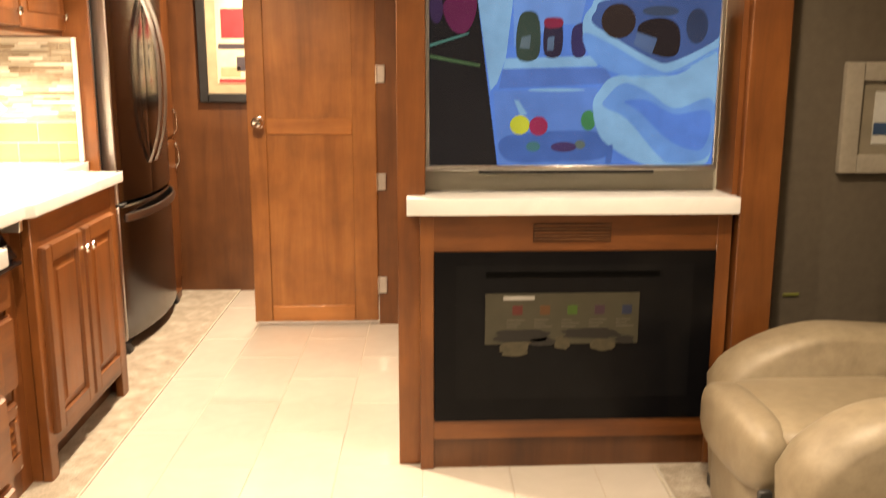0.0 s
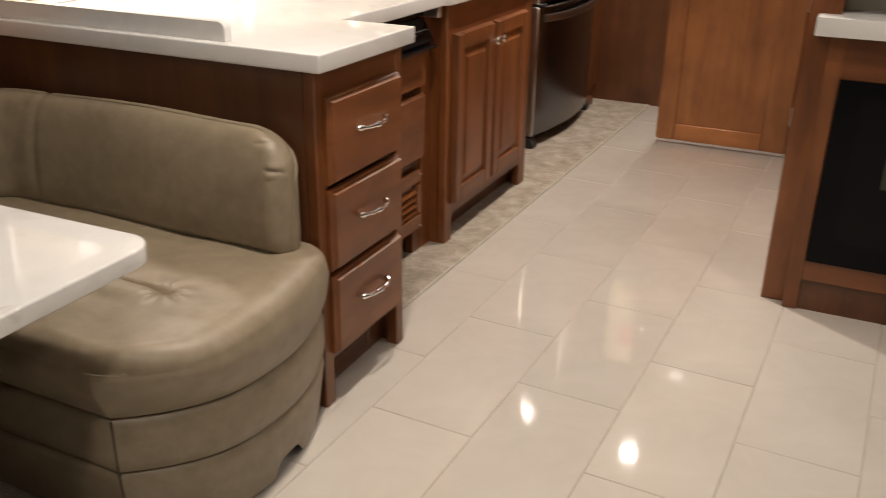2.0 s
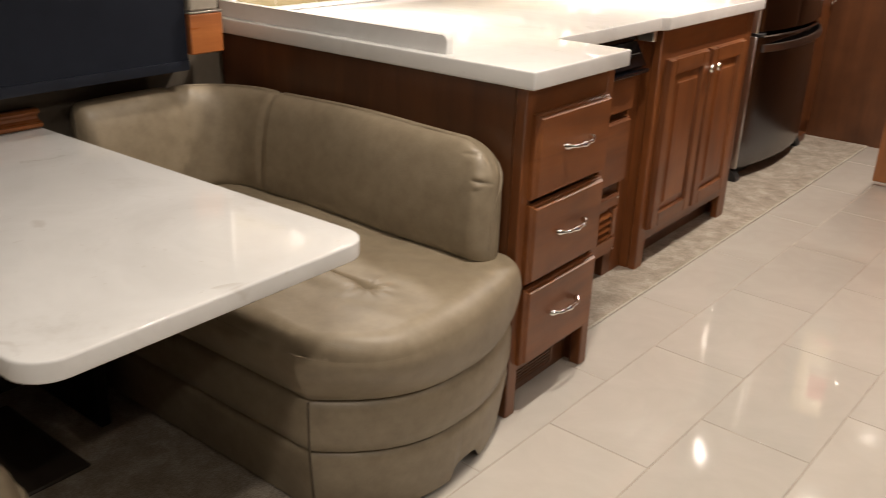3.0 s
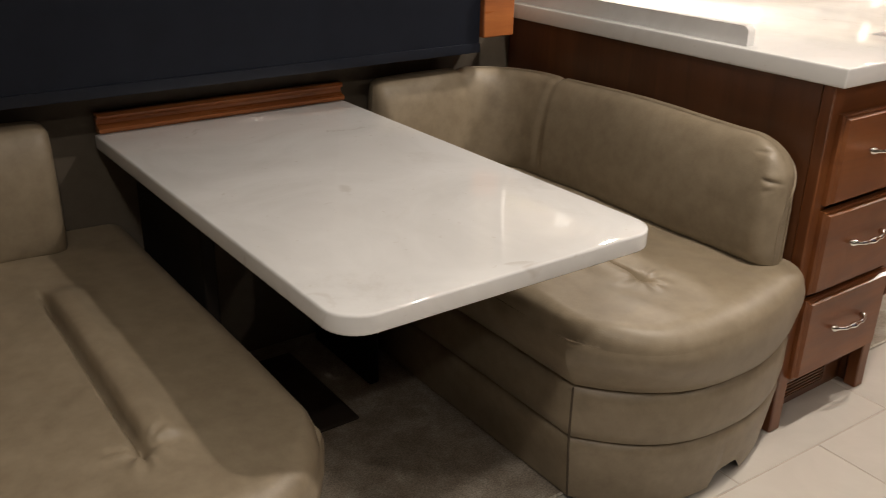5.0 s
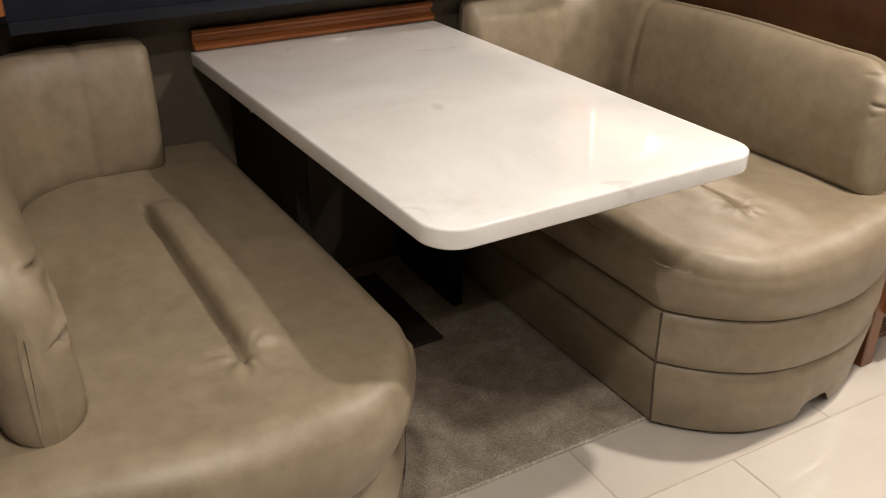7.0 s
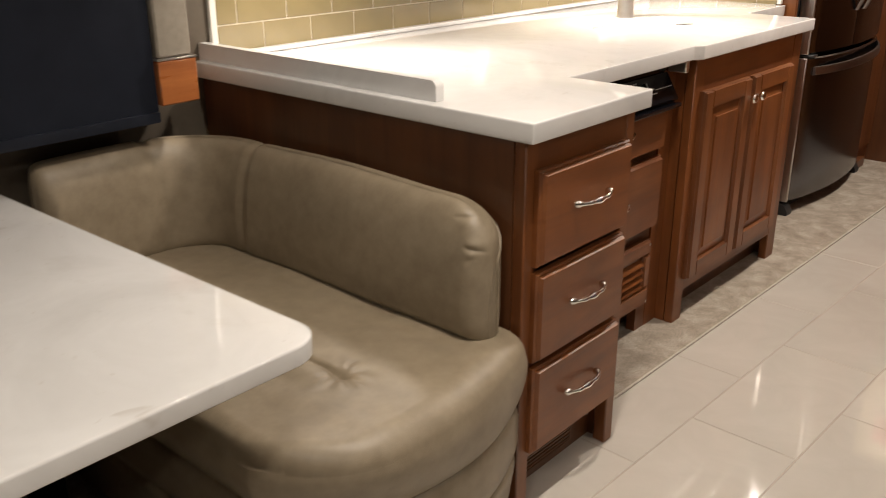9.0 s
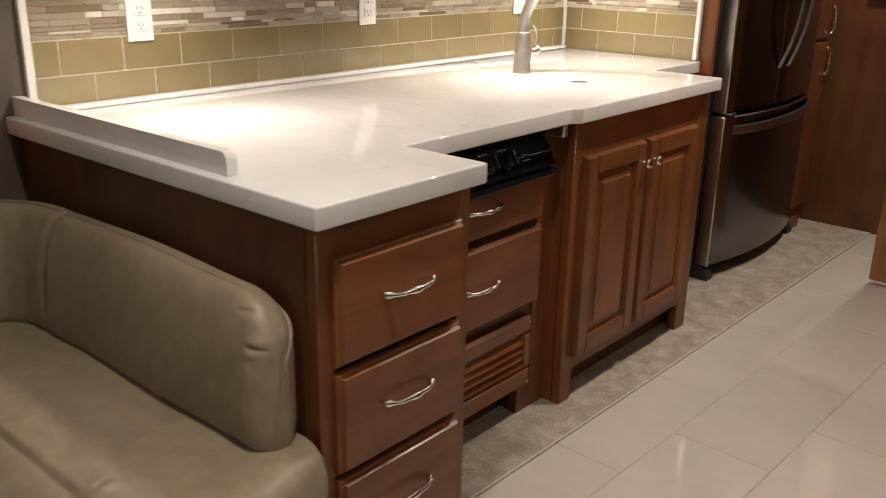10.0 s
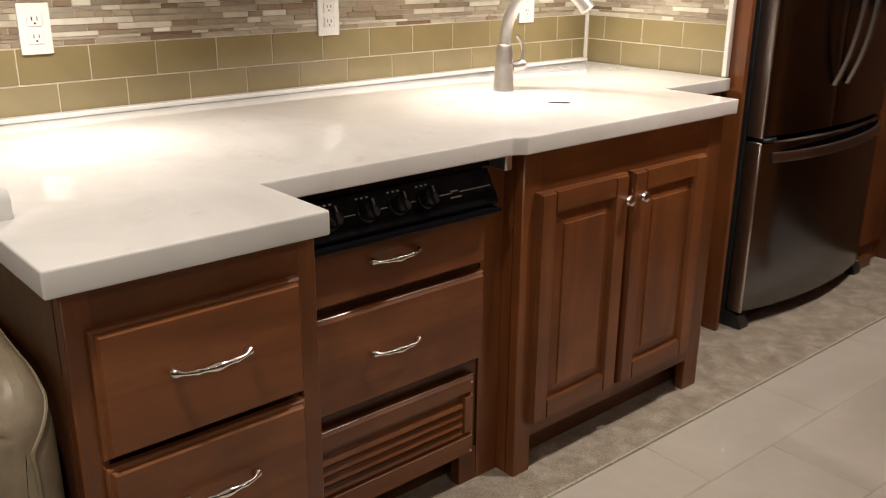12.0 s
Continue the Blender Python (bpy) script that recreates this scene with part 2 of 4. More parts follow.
def bm_grid(rows, closed=False, cap=False, bm=None):
    """Skin over rows of points; closed joins each row's end to its start; cap fills the first and last row."""
    bm = bm or bmesh.new()
    vs = [[bm.verts.new(p) for p in row] for row in rows]
    n = len(vs[0])
    for a, b in zip(vs, vs[1:]):
        for k in range(n if closed else n - 1):
            bm.faces.new((a[k], a[(k + 1) % n], b[(k + 1) % n], b[k]))
    if cap:
        bm.faces.new(vs[0][::-1])
        bm.faces.new(vs[-1])
    bmesh.ops.recalc_face_normals(bm, faces=bm.faces[:])
    return bm


def bm_tube(points, radii, n=10, bm=None, squash=1.0):
    """A round tube along points, with one radius for each."""
    pts = [Vector(p) for p in points]
    if not hasattr(radii, "__len__"):
        radii = [radii] * len(pts)
    rows, side = [], None
    for k, p in enumerate(pts):
        d = (pts[min(k + 1, len(pts) - 1)] - pts[max(k - 1, 0)]).normalized()
        ref = side if side else (Vector((0, 0, 1)) if abs(d.z) < 0.9 else Vector((1, 0, 0)))
        up = (ref - d * ref.dot(d)).normalized()
        side = up
        other = d.cross(up)
        rows.append([p + radii[k] * (math.cos(a) * up * squash + math.sin(a) * other) for a in [2 * math.pi * j / n for j in range(n)]])
    return bm_grid(rows, True, True, bm)


def bm_prism(outline, z0, z1, bev=0.0, seg=2):
    bm = bmesh.new()
    bm.faces.new([bm.verts.new((x, y, z0)) for x, y in outline])
    ext = bmesh.ops.extrude_face_region(bm, geom=bm.faces[:])
    bmesh.ops.translate(bm, vec=(0, 0, z1 - z0), verts=[v for v in ext["geom"] if isinstance(v, bmesh.types.BMVert)])
    bmesh.ops.recalc_face_normals(bm, faces=bm.faces[:])
    if bev:
        bmesh.ops.bevel(bm, geom=bm.edges[:], offset=bev, segments=seg, profile=0.6, affect="EDGES")
    return bm


def bm_lathe(profile, centre, n=20, axis="z"):
    rows = []
    for r, h in profile:
        row = []
        for k in range(n):
            a = 2 * math.pi * k / n
            c, s = r * math.cos(a), r * math.sin(a)
            q = {"z": (c, s, h), "x": (h, c, s), "y": (c, h, s)}[axis]
            row.append(Vector(centre) + Vector(q))
        rows.append(row)
    return bm_grid(rows, True, True)


def mesh_of(name, bm, material, smooth=None):
    me = bpy.data.meshes.new(name)
    bm.to_mesh(me)
    bm.free()
    me.materials.append(material)
    if smooth is not None:
        for p in me.polygons:
            p.use_smooth = True
        me.set_sharp_from_angle(angle=radians(smooth))
    return me


def part(name, bm, material, parent, label="", smooth=40):
    ob = new(name, mesh_of(name, bm, material, smooth))
    ob.parent = parent
    if label:
        ob["label"] = label
    return ob


def thing(name, label, category, group="", kind="", at=(0, 0, 0)):
    ob = new(name)
    ob.location = at
    return tagged(ob, label, category, group, kind)


def solid(name, bm, material, label, category, group="", kind="", smooth=40):
    ob = new(name, mesh_of(name, bm, material, smooth))
    return tagged(ob, label, category, group, kind)


# ---- the shell of the room ----
X0, X1, Y0, Y1 = -1.06, 2.95, -3.6, 3.60
floor = solid("floor", bm_box(X0 - 0.1, X1 + 0.1, Y0 - 0.1, Y1 + 1.0, -0.12, -0.0012), FGROUT, "tan grouted bed under polished floor tiles", "floor", kind="structure")
ceiling = solid("ceiling", bm_box(X0 - 0.1, X1 + 0.1, Y0 - 0.1, Y1 + 0.1, CEIL, CEIL + 0.08), CEILM, "cream vinyl ceiling with round downlights", "ceiling", kind="structure")
WIN = (-1.62, -0.15, 0.785, 1.70)
wl = bmesh.new()
bm_box(X0 - 0.08, X0, Y0, WIN[0], 0, CEIL, bm=wl)
bm_box(X0 - 0.08, X0, WIN[1], Y1, 0, CEIL, bm=wl)
bm_box(X0 - 0.08, X0, WIN[0], WIN[1], 0, WIN[2], bm=wl)
bm_box(X0 - 0.08, X0, WIN[0], WIN[1], WIN[3], CEIL, bm=wl)
wall_west = solid("wall_west", wl, WALLP, "dark taupe wall covering behind the dinette", "wall", kind="structure")
wall_east = solid("wall_east", bm_box(X1, X1 + 0.08, Y0, Y1, 0, CEIL), WALLP, "dark taupe side wall", "wall", kind="structure")
wall_south = solid("wall_south", bm_box(X0, X1, Y0 - 0.08, Y0, 0, CEIL), WALLP, "dark taupe wall at the front", "wall", kind="structure")
wall_north = solid("wall_north", bm_box(X0, X1, Y1, Y1 + 0.08, 0, CEIL), WOOD_DARK, "dark cherry panelled wall at the end of the aisle", "wall", kind="structure")
wall_picture = solid("wall_picture", bm_box(2.10, X1, 1.30, 1.38, 0, CEIL), WALLP, "dark grey-brown wall beside the media cabinet", "wall", kind="structure")

# ---- kitchen ----
def chamfer_slab(x0, y0, y1, z0, z1, thick=0.022, cham=0.0125):
    """A slab that faces +x, with a moulded chamfer round its front."""
    rows = []
    for inset, dx in ((0, 0), (0, thick * 0.45), (cham * 0.35, thick * 0.62), (cham * 0.55, thick * 0.62), (cham, thick)):
        rows.append([(x0 + dx, y0 + inset, z0 + inset), (x0 + dx, y1 - inset, z0 + inset), (x0 + dx, y1 - inset, z1 - inset), (x0 + dx, y0 + inset, z1 - inset)])
    return bm_grid(rows, True, True)


def pull(x, y, z, parent, span=0.128, along="y"):
    """A bowed cast pull with thick knuckles, standing off a face towards +x."""
    pts, rad = [], []
    for k in range(41):
        u = k / 40 * 2 - 1
        bow = 0.021 * (1 - u ** 6) + 0.003
        dip = -0.0012 * math.cos(u * math.pi)
        pts.append((x + bow, y + u * span / 2, z + dip) if along == "y" else (x + bow, y + dip, z + u * span / 2))
        rad.append(0.0040 + 0.0042 * math.exp(-(u / 0.22) ** 2) + 0.0018 * math.exp(-((abs(u) - 0.5) / 0.07) ** 2) + 0.0052 * math.exp(-((abs(u) - 0.94) / 0.07) ** 2))
    return part("handle", bm_tube(pts, rad, 10), CHROME, parent, "polished nickel bow handle")


def drawer(parent, x, y0, y1, z0, z1, hz=None, material=None):
    d = part("drawer_front", chamfer_slab(x, y0, y1, z0, z1, 0.024, 0.010), material or WOOD_Y, parent)
    pull(x + 0.024, (y0 + y1) / 2, hz or (z0 + z1) / 2 + 0.012, d)
    return d


def frame_door(parent, x, y0, y1, z0, z1, knob_y=None, knob_z=None):
    """A raised-panel door that faces +x."""
    w, t = 0.056, 0.023
    body = part("door", bm_box(x + 0.001, x + 0.010, y0 + 0.03, y1 - 0.03, z0 + 0.03, z1 - 0.03), WOOD_Z, parent)
    part("stile", chamfer_slab(x, y0, y0 + w, z0, z1, t, 0.006), WOOD_Z, body)
    part("stile", chamfer_slab(x, y1 - w, y1, z0, z1, t, 0.006), WOOD_Z, body)
    part("rail", chamfer_slab(x + 0.0006, y0 + w - 0.004, y1 - w + 0.004, z1 - w, z1, t - 0.0006, 0.0035), WOOD_Y, body)
    part("rail", chamfer_slab(x + 0.0006, y0 + w - 0.004, y1 - w + 0.004, z0, z0 + w, t - 0.0006, 0.0035), WOOD_Y, body)
    a0, a1, b0, b1 = y0 + w - 0.002, y1 - w + 0.002, z0 + w - 0.002, z1 - w + 0.002
    rows = [[(x + dx, a0 + i, b0 + i), (x + dx, a1 - i, b0 + i), (x + dx, a1 - i, b1 - i), (x + dx, a0 + i, b1 - i)] for i, dx in ((0, 0.0), (0, 0.0105), (0.008, 0.0105), (0.034, 0.0165), (0.0345, 0.0200), (0.037, 0.0212))]
    part("raised_panel", bm_grid(rows, True, True), WOOD_Z, body, smooth=12)
    if knob_y is not None:
        part("knob", bm_lathe([(0.006, 0), (0.0055, 0.008), (0.012, 0.014), (0.0155, 0.020), (0.013, 0.026), (0.004, 0.029)], (x + t, knob_y, knob_z), 16, "x"), CHROME, body, "polished nickel knob")
    return body


# drawer cabinet that closes the dinette off from the kitchen
du = thing("drawer_cabinet", "cherry wood cabinet with three drawers and nickel pulls", "cabinet")
part("end_panel", bm_box(X0 + 0.004, -0.03, 0.0, 0.018, 0.0, 0.860), WOOD_DARK, du, "plain dark cherry end panel")
part("post", bm_box(-0.03, 0.0, 0.001, 0.042, 0.0, 0.860, 0.003), WOOD_Z, du)
part("post", bm_box(-0.035, 0.0, 0.372, 0.408, 0.0, 0.860, 0.003), WOOD_Z, du)
part("side_panel", bm_box(-0.60, -0.036, 0.390, 0.407, 0.0, 0.859), WOOD_Z, du)
part("top_rail", bm_box(-0.022, -0.0012, 0.040, 0.374, 0.790, 0.8595), WOOD_Y, du)
part("bottom_rail", bm_box(-0.022, -0.0012, 0.040, 0.374, 0.128, 0.155), WOOD_Y, du)
part("face_back", bm_box(-0.030, -0.012, 0.043, 0.371, 0.150, 0.796), WOOD_DARK, du)
for z0, z1 in ((0.590, 0.794), (0.372, 0.576), (0.148, 0.358)):
    drawer(du, 0.0, 0.030, 0.368, z0, z1)
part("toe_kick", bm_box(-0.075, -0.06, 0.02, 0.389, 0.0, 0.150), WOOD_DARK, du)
# Dark backing paints the shade between the slats.
vent = part("toe_vent", bm_box(-0.060, -0.055, 0.050, 0.300, 0.022, 0.112, 0.002), DARKREC, du, "brown slotted heat vent")
for y0, y1, z0, z1 in ((0.050, 0.300, 0.102, 0.112), (0.050, 0.300, 0.022, 0.032), (0.050, 0.062, 0.0325, 0.1015), (0.288, 0.300, 0.0325, 0.1015)):
    part("vent_frame", bm_box(-0.0548, -0.0490, y0, y1, z0, z1), WOOD_DARK, vent)
for k in range(7):
    part("slat", bm_box(-0.0548, -0.0500, 0.0625, 0.2875, 0.0345 + k * 0.0097, 0.0390 + k * 0.0097), WOOD_DARK, vent)

# range cabinet with a covered cooktop
XC = -0.262
rc = thing("range_cabinet", "cherry cabinet with two drawers and a louvred panel below the cooktop", "cabinet")
part("stile", bm_box(XC - 0.02, XC, 0.410, 0.470, 0.0, 0.74), WOOD_Z, rc)
part("stile", bm_box(XC - 0.02, XC, 1.032, 1.104, 0.0, 0.860), WOOD_Z, rc)
part("face_back", bm_box(XC - 0.022, XC - 0.006, 0.471, 1.031, 0.10, 0.735), WOOD_DARK, rc)
drawer(rc, XC, 0.478, 1.030, 0.598, 0.728, 0.680, WOOD_Y)
drawer(rc, XC, 0.478, 1.030, 0.352, 0.578, 0.470, WOOD_Y)
lv = part("louvre_panel", bm_box(XC + 0.001, XC + 0.006, 0.50, 0.985, 0.12, 0.29), WOOD_DARK, rc)
part("rail", chamfer_slab(XC, 0.478, 1.005, 0.268, 0.318, 0.022, 0.008), WOOD_Y, lv)
part("rail", chamfer_slab(XC, 0.478, 1.005, 0.098, 0.160, 0.022, 0.008), WOOD_Y, lv)
part("stile", chamfer_slab(XC + 0.0004, 0.478, 0.525, 0.158, 0.270, 0.0212, 0.008), WOOD_Z, lv)
part("stile", chamfer_slab(XC + 0.0004, 0.965, 1.005, 0.158, 0.270, 0.0212, 0.008), WOOD_Z, lv)
for k in range(4):
    s = bm_box(-0.0145, 0.0145, 0.524, 0.966, -0.0032, 0.0032, 0.0022, 2)
    bmesh.ops.transform(s, matrix=pose(XC + 0.0105, 0, 0.1745 + k * 0.0245, 0, 48, 0), verts=s.verts[:])
    part("slat", s, WOOD_Y, lv)
for sy, sz in ((0.490, 0.302), (0.992, 0.302), (0.490, 0.112), (0.992, 0.112)):
    part("screw", bm_lathe([(0.0042, 0.0), (0.0042, 0.0008), (0.0025, 0.0016), (0.0004, 0.0018)], (XC + 0.0221, sy, sz), 10, "x"), NICKEL, lv)
part("foot", bm_box(XC - 0.03, XC - 0.001, 0.975, 1.031, 0.0, 0.10), WOOD_Z, rc)
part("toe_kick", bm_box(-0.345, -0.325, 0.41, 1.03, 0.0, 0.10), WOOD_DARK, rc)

ct = thing("cooktop", "black enamel gas cooktop front with four knobs", "cooktop")
rows = []
for y in (0.44, 1.045):
    rows.append([(-0.295, y, 0.742), (-0.226, y, 0.742), (-0.220, y, 0.746), (-0.219, y, 0.752), (-0.2605, y, 0.8205), (-0.2655, y, 0.8240), (-0.275, y, 0.8245), (-0.40, y, 0.8245), (-0.40, y, 0.742)])
part("control_panel", bm_grid(rows, True, True), BLACK, ct)
lip = []
for k in range(7):
    a = math.pi / 2 * k / 6
    lip.append((-0.225 + 0.022 * math.sin(a), 0.477 - 0.022 * math.cos(a)))
part("drip_lip", bm_prism([(-0.30, 0.455)] + lip + [(-0.203, 1.040), (-0.30, 1.040)], 0.729, 0.7405, 0.004, 2), BLACK, ct)
part("top_plate", bm_box(-0.60, -0.262, 0.42, 1.055, 0.8255, 0.8595), BLACK, ct)
part("end_cap", bm_box(-0.262, -0.205, 1.050, 1.072, 0.822, 0.859, 0.003), NICKEL, ct, "bright metal bracket")
PANEL = pose(-0.2398, 0, 0.7863, 0, -31.2, 0)


def on_panel(ob, y, up=0.0):
    """Set a part on the sloping panel: its own x stands off the face, its z runs up the slope."""
    ob.matrix_local = PANEL @ Matrix.Translation((0, y, up))
    return ob


for ky in (0.596, 0.686, 0.767, 0.844):
    k = on_panel(part("knob", bm_lathe([(0.0235, 0.0), (0.0235, 0.004), (0.0205, 0.007), (0.0190, 0.026), (0.0165, 0.0295), (0.004, 0.030)], (0, 0, 0), 22, "x"), KNOBBLACK, ct), ky)
    part("grip", bm_box(0.022, 0.037, -0.0055, 0.0055, -0.020, 0.020, 0.003, 2), KNOBBLACK, k)
    part("pointer", bm_box(0.0371, 0.0376, -0.001, 0.001, 0.004, 0.018), PRINT, k)
    for dy in (-0.013, 0.0, 0.013):
        on_panel(part("print_mark", bm_box(0.0002, 0.0009, dy - 0.0032, dy + 0.0032, -0.002, 0.002), PRINT, ct), ky, 0.0305)
for y0, y1 in ((0.46, 0.570), (0.622, 0.660), (0.712, 0.741), (0.793, 0.818), (0.870, 0.920), (0.942, 1.035)):
    on_panel(part("stripe", bm_box(0.0002, 0.0009, y0, y1, -0.0011, 0.0011), PRINT, ct, "thin silver line"), 0.0)
for dz, w in ((0.004, 0.010), (-0.010, 0.016)):
    on_panel(part("print_mark", bm_box(0.0002, 0.0009, -w, w, dz - 0.0015, dz + 0.0015), PRINT, ct), 0.9275)

# sink cabinet
XS = -0.200
sc = thing("sink_cabinet", "cherry wood sink cabinet with two raised-panel doors", "cabinet")
part("post", bm_box(XS - 0.03, XS, 1.106, 1.166, 0.0, 0.860, 0.003), WOOD_Z, sc)
part("post", bm_box(XS - 0.03, XS, 1.850, 1.922, 0.0, 0.860, 0.003), WOOD_Z, sc)
part("side_panel", bm_box(-0.62, XS - 0.031, 1.106, 1.122, 0.0, 0.860), WOOD_Z, sc)
part("side_panel", bm_box(-0.62, XS - 0.031, 1.906, 1.922, 0.0, 0.860), WOOD_Z, sc)
part("top_rail", bm_box(XS - 0.024, XS - 0.0012, 1.163, 1.852, 0.735, 0.8595), WOOD_Y, sc)
part("bottom_rail", bm_box(XS - 0.024, XS - 0.0012, 1.163, 1.852, 0.105, 0.165), WOOD_Y, sc)
part("centre_stile", bm_box(XS - 0.024, XS - 0.002, 1.44, 1.535, 0.166, 0.734), WOOD_Z, sc)
frame_door(sc, XS, 1.146, 1.476, 0.150, 0.757, 1.456, 0.692)
frame_door(sc, XS, 1.496, 1.828, 0.150, 0.757, 1.518, 0.692)
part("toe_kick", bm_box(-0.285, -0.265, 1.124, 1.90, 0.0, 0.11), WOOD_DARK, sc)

# narrow base beside the refrigerator
nb = thing("corner_base", "narrow cherry base panel beside the refrigerator", "cabinet")
part("front_panel", bm_box(-0.47, -0.45, 1.924, 2.298, 0.0, 0.859), WOOD_Z, nb)

# worktop
wt = thing("worktop", "white veined quartz worktop with a raised ledge", "worktop")
outline = [(X0 + 0.002, -0.026), (0.034, -0.026), (0.034, 0.417), (-0.186, 0.417), (-0.188, 1.052), (-0.168, 1.082), (-0.168, 1.935), (-0.42, 1.935), (-0.42, 2.300), (X0 + 0.002, 2.300)]
part("slab", bm_prism(outline, 0.8605, 0.902, 0.0045, 3), QUARTZ, wt)
led = []
for k in range(9):
    a = math.pi / 2 * k / 8
    led.append((-0.228 - 0.016 + 0.016 * math.sin(a), 0.930 + 0.016 * math.cos(a)))
led = [(X0 + 0.002, 0.946)] + led + [(-0.228, 0.9025), (X0 + 0.002, 0.9025)]
ledge = bmesh.new()
ledge.faces.new([ledge.verts.new((x, -0.004, z)) for x, z in led])
ext = bmesh.ops.extrude_face_region(ledge, geom=ledge.faces[:])
bmesh.ops.translate(ledge, vec=(0, 0.024, 0), verts=[v for v in ext["geom"] if isinstance(v, bmesh.types.BMVert)])
bmesh.ops.recalc_face_normals(ledge, faces=ledge.faces[:])
part("ledge", ledge, QUARTZ, wt, "low quartz ledge along the dinette side")
part("back_strip", bm_box(X0 + 0.012, X0 + 0.042, 0.022, 2.290, 0.9025, 0.915, 0.003), QUARTZ, wt)
slot = [(0.030 * math.cos(a), 0.009 * math.sin(a)) for a in [2 * math.pi * k / 16 for k in range(16)]]
# Dark disc laid on the slab paints the shade inside the hole.
fh = part("finger_hole", bm_prism(slot, 0.0, 0.0012), DARKREC, wt, "dark finger hole in the sink cover")
fh.matrix_local = pose(-0.44, 1.485, 0.902, 0, 0, 45)
part("sink_cover_joint", bm_box(-0.62, -0.618, 1.20, 1.78, 0.9022, 0.9028), GROUT, wt)

# faucet
FX, FY = -0.69, 1.520
fa = thing("faucet", "brushed nickel single-lever kitchen faucet", "faucet")
part("base", bm_lathe([(0.031, 0.9025), (0.031, 0.909), (0.0295, 0.914), (0.027, 0.97), (0.0245, 1.025), (0.0215, 1.034), (0.018, 1.036)], (FX, FY, 0), 28), NICKEL, fa)
sp = []
for k in range(29):
    a = k / 28 * 2.45
    sp.append((FX + 0.125 * (1 - math.cos(a)), FY + 0.055 * (1 - math.cos(a)), 1.035 + 0.165 * math.sin(a) ** 0.9 if a < math.pi / 2 else 1.035 + 0.165 * math.sin(a)))
part("spout", bm_tube(sp, [0.0175] * 18 + [0.0175 + 0.0004 * k for k in range(11)], 18), NICKEL, fa)
part("valve", bm_tube([(FX + 0.014, FY + 0.014, 0.972), (FX + 0.020, FY + 0.052, 0.975), (FX + 0.022, FY + 0.060, 0.975)], [0.0165, 0.0165, 0.013], 18), NICKEL, fa)
part("lever", bm_tube([(FX + 0.02, FY + 0.050, 0.985), (FX + 0.022, FY + 0.056, 1.01), (FX + 0.018, FY + 0.050, 1.040), (FX + 0.012, FY + 0.038, 1.058)], [0.006, 0.0055, 0.005, 0.0045], 10), NICKEL, fa)

# backsplash
bs = tagged(new("backsplash", mesh_of("backsplash", bm_box(X0 + 0.0005, X0 + 0.0100, 0.053, 2.320, 0.9025, 1.42), GROUT, 40)), "pale grouted backsplash of olive glass tiles and mosaic strips", "backsplash", kind="structure")
bn = tagged(new("backsplash_side", mesh_of("backsplash_side", bm_box(X0 + 0.0101, -0.459, 2.3100, 2.3195, 0.9025, 1.42), GROUT, 40)), "pale grouted side backsplash of olive glass tiles", "backsplash", kind="structure")
for nm, x0, x1, y0, y1 in (("trim_left", X0 + 0.001, X0 + 0.014, 0.032, 0.052), ("trim_corner", X0 + 0.006, X0 + 0.018, 2.298, 2.3135), ("trim_right", -0.458, -0.440, 2.300, 2.318)):
    solid(nm, bm_box(x0, x1, y0, y1, 0.9025, 1.42, 0.002), WHITE, "white vertical edge trim of the backsplash", "trim", kind="structure")

# outlets
def outlet(y):
    o = thing("wall_outlet", "white double electrical outlet on the backsplash", "outlet", "backsplash outlets", at=(X0 + 0.013, y, 1.112))
    part("plate", bm_box(0, 0.006, -0.036, 0.036, -0.058, 0.058, 0.002, 2), PLASTIC, o)
    for dz in (-0.020, 0.020):
        s = part("socket", bm_box(0.006, 0.009, -0.017, 0.017, dz - 0.014, dz + 0.014, 0.003, 2), PLASTIC, o)
        for dy in (-0.006, 0.006):
            part("slot", bm_box(0.0088, 0.0094, dy - 0.0012, dy + 0.0012, dz - 0.001, dz + 0.008), BLACKM, s)
        part("slot", bm_box(0.0088, 0.0094, -0.0022, 0.0022, dz - 0.0095, dz - 0.005), BLACKM, s)


for oy in (0.336, 1.150, 1.975):
    outlet(oy)

# upper cabinet with under-cabinet lights
uc = thing("upper_cabinet", "cherry wall cabinets above the kitchen worktop", "cabinet")
part("carcass", bm_box(X0 + 0.002, -0.49, 0.03, 2.300, 1.425, CEIL - 0.004), WOOD_Y, uc)
for k in range(5):
    y0 = 0.05 + k * 0.452
    d = part("door", bm_box(-0.489, -0.470, y0, y0 + 0.435, 1.445, CEIL - 0.05, 0.004), WOOD_Z, uc)
    part("raised_panel", chamfer_slab(-0.470, y0 + 0.06, y0 + 0.375, 1.505, CEIL - 0.11, 0.010, 0.03), WOOD_Z, d)
    part("knob", bm_lathe([(0.006, 0), (0.0055, 0.008), (0.012, 0.014), (0.0155, 0.020), (0.013, 0.026), (0.004, 0.029)], (-0.470, y0 + 0.40, 1.50), 14, "x"), CHROME, d)
for lx, ly in PUCKS:
    p = thing("puck_light", "round warm puck light under the wall cabinet", "light", "under-cabinet lights")
    part("housing", bm_lathe([(0.038, 1.4245), (0.038, 1.412), (0.032, 1.408)], (lx, ly, 0), 20), NICKEL, p)
    part("lens", bm_lathe([(0.030, 1.4075), (0.028, 1.4055)], (lx, ly, 0), 20), LAMPGLOW, p, "glowing frosted lens")
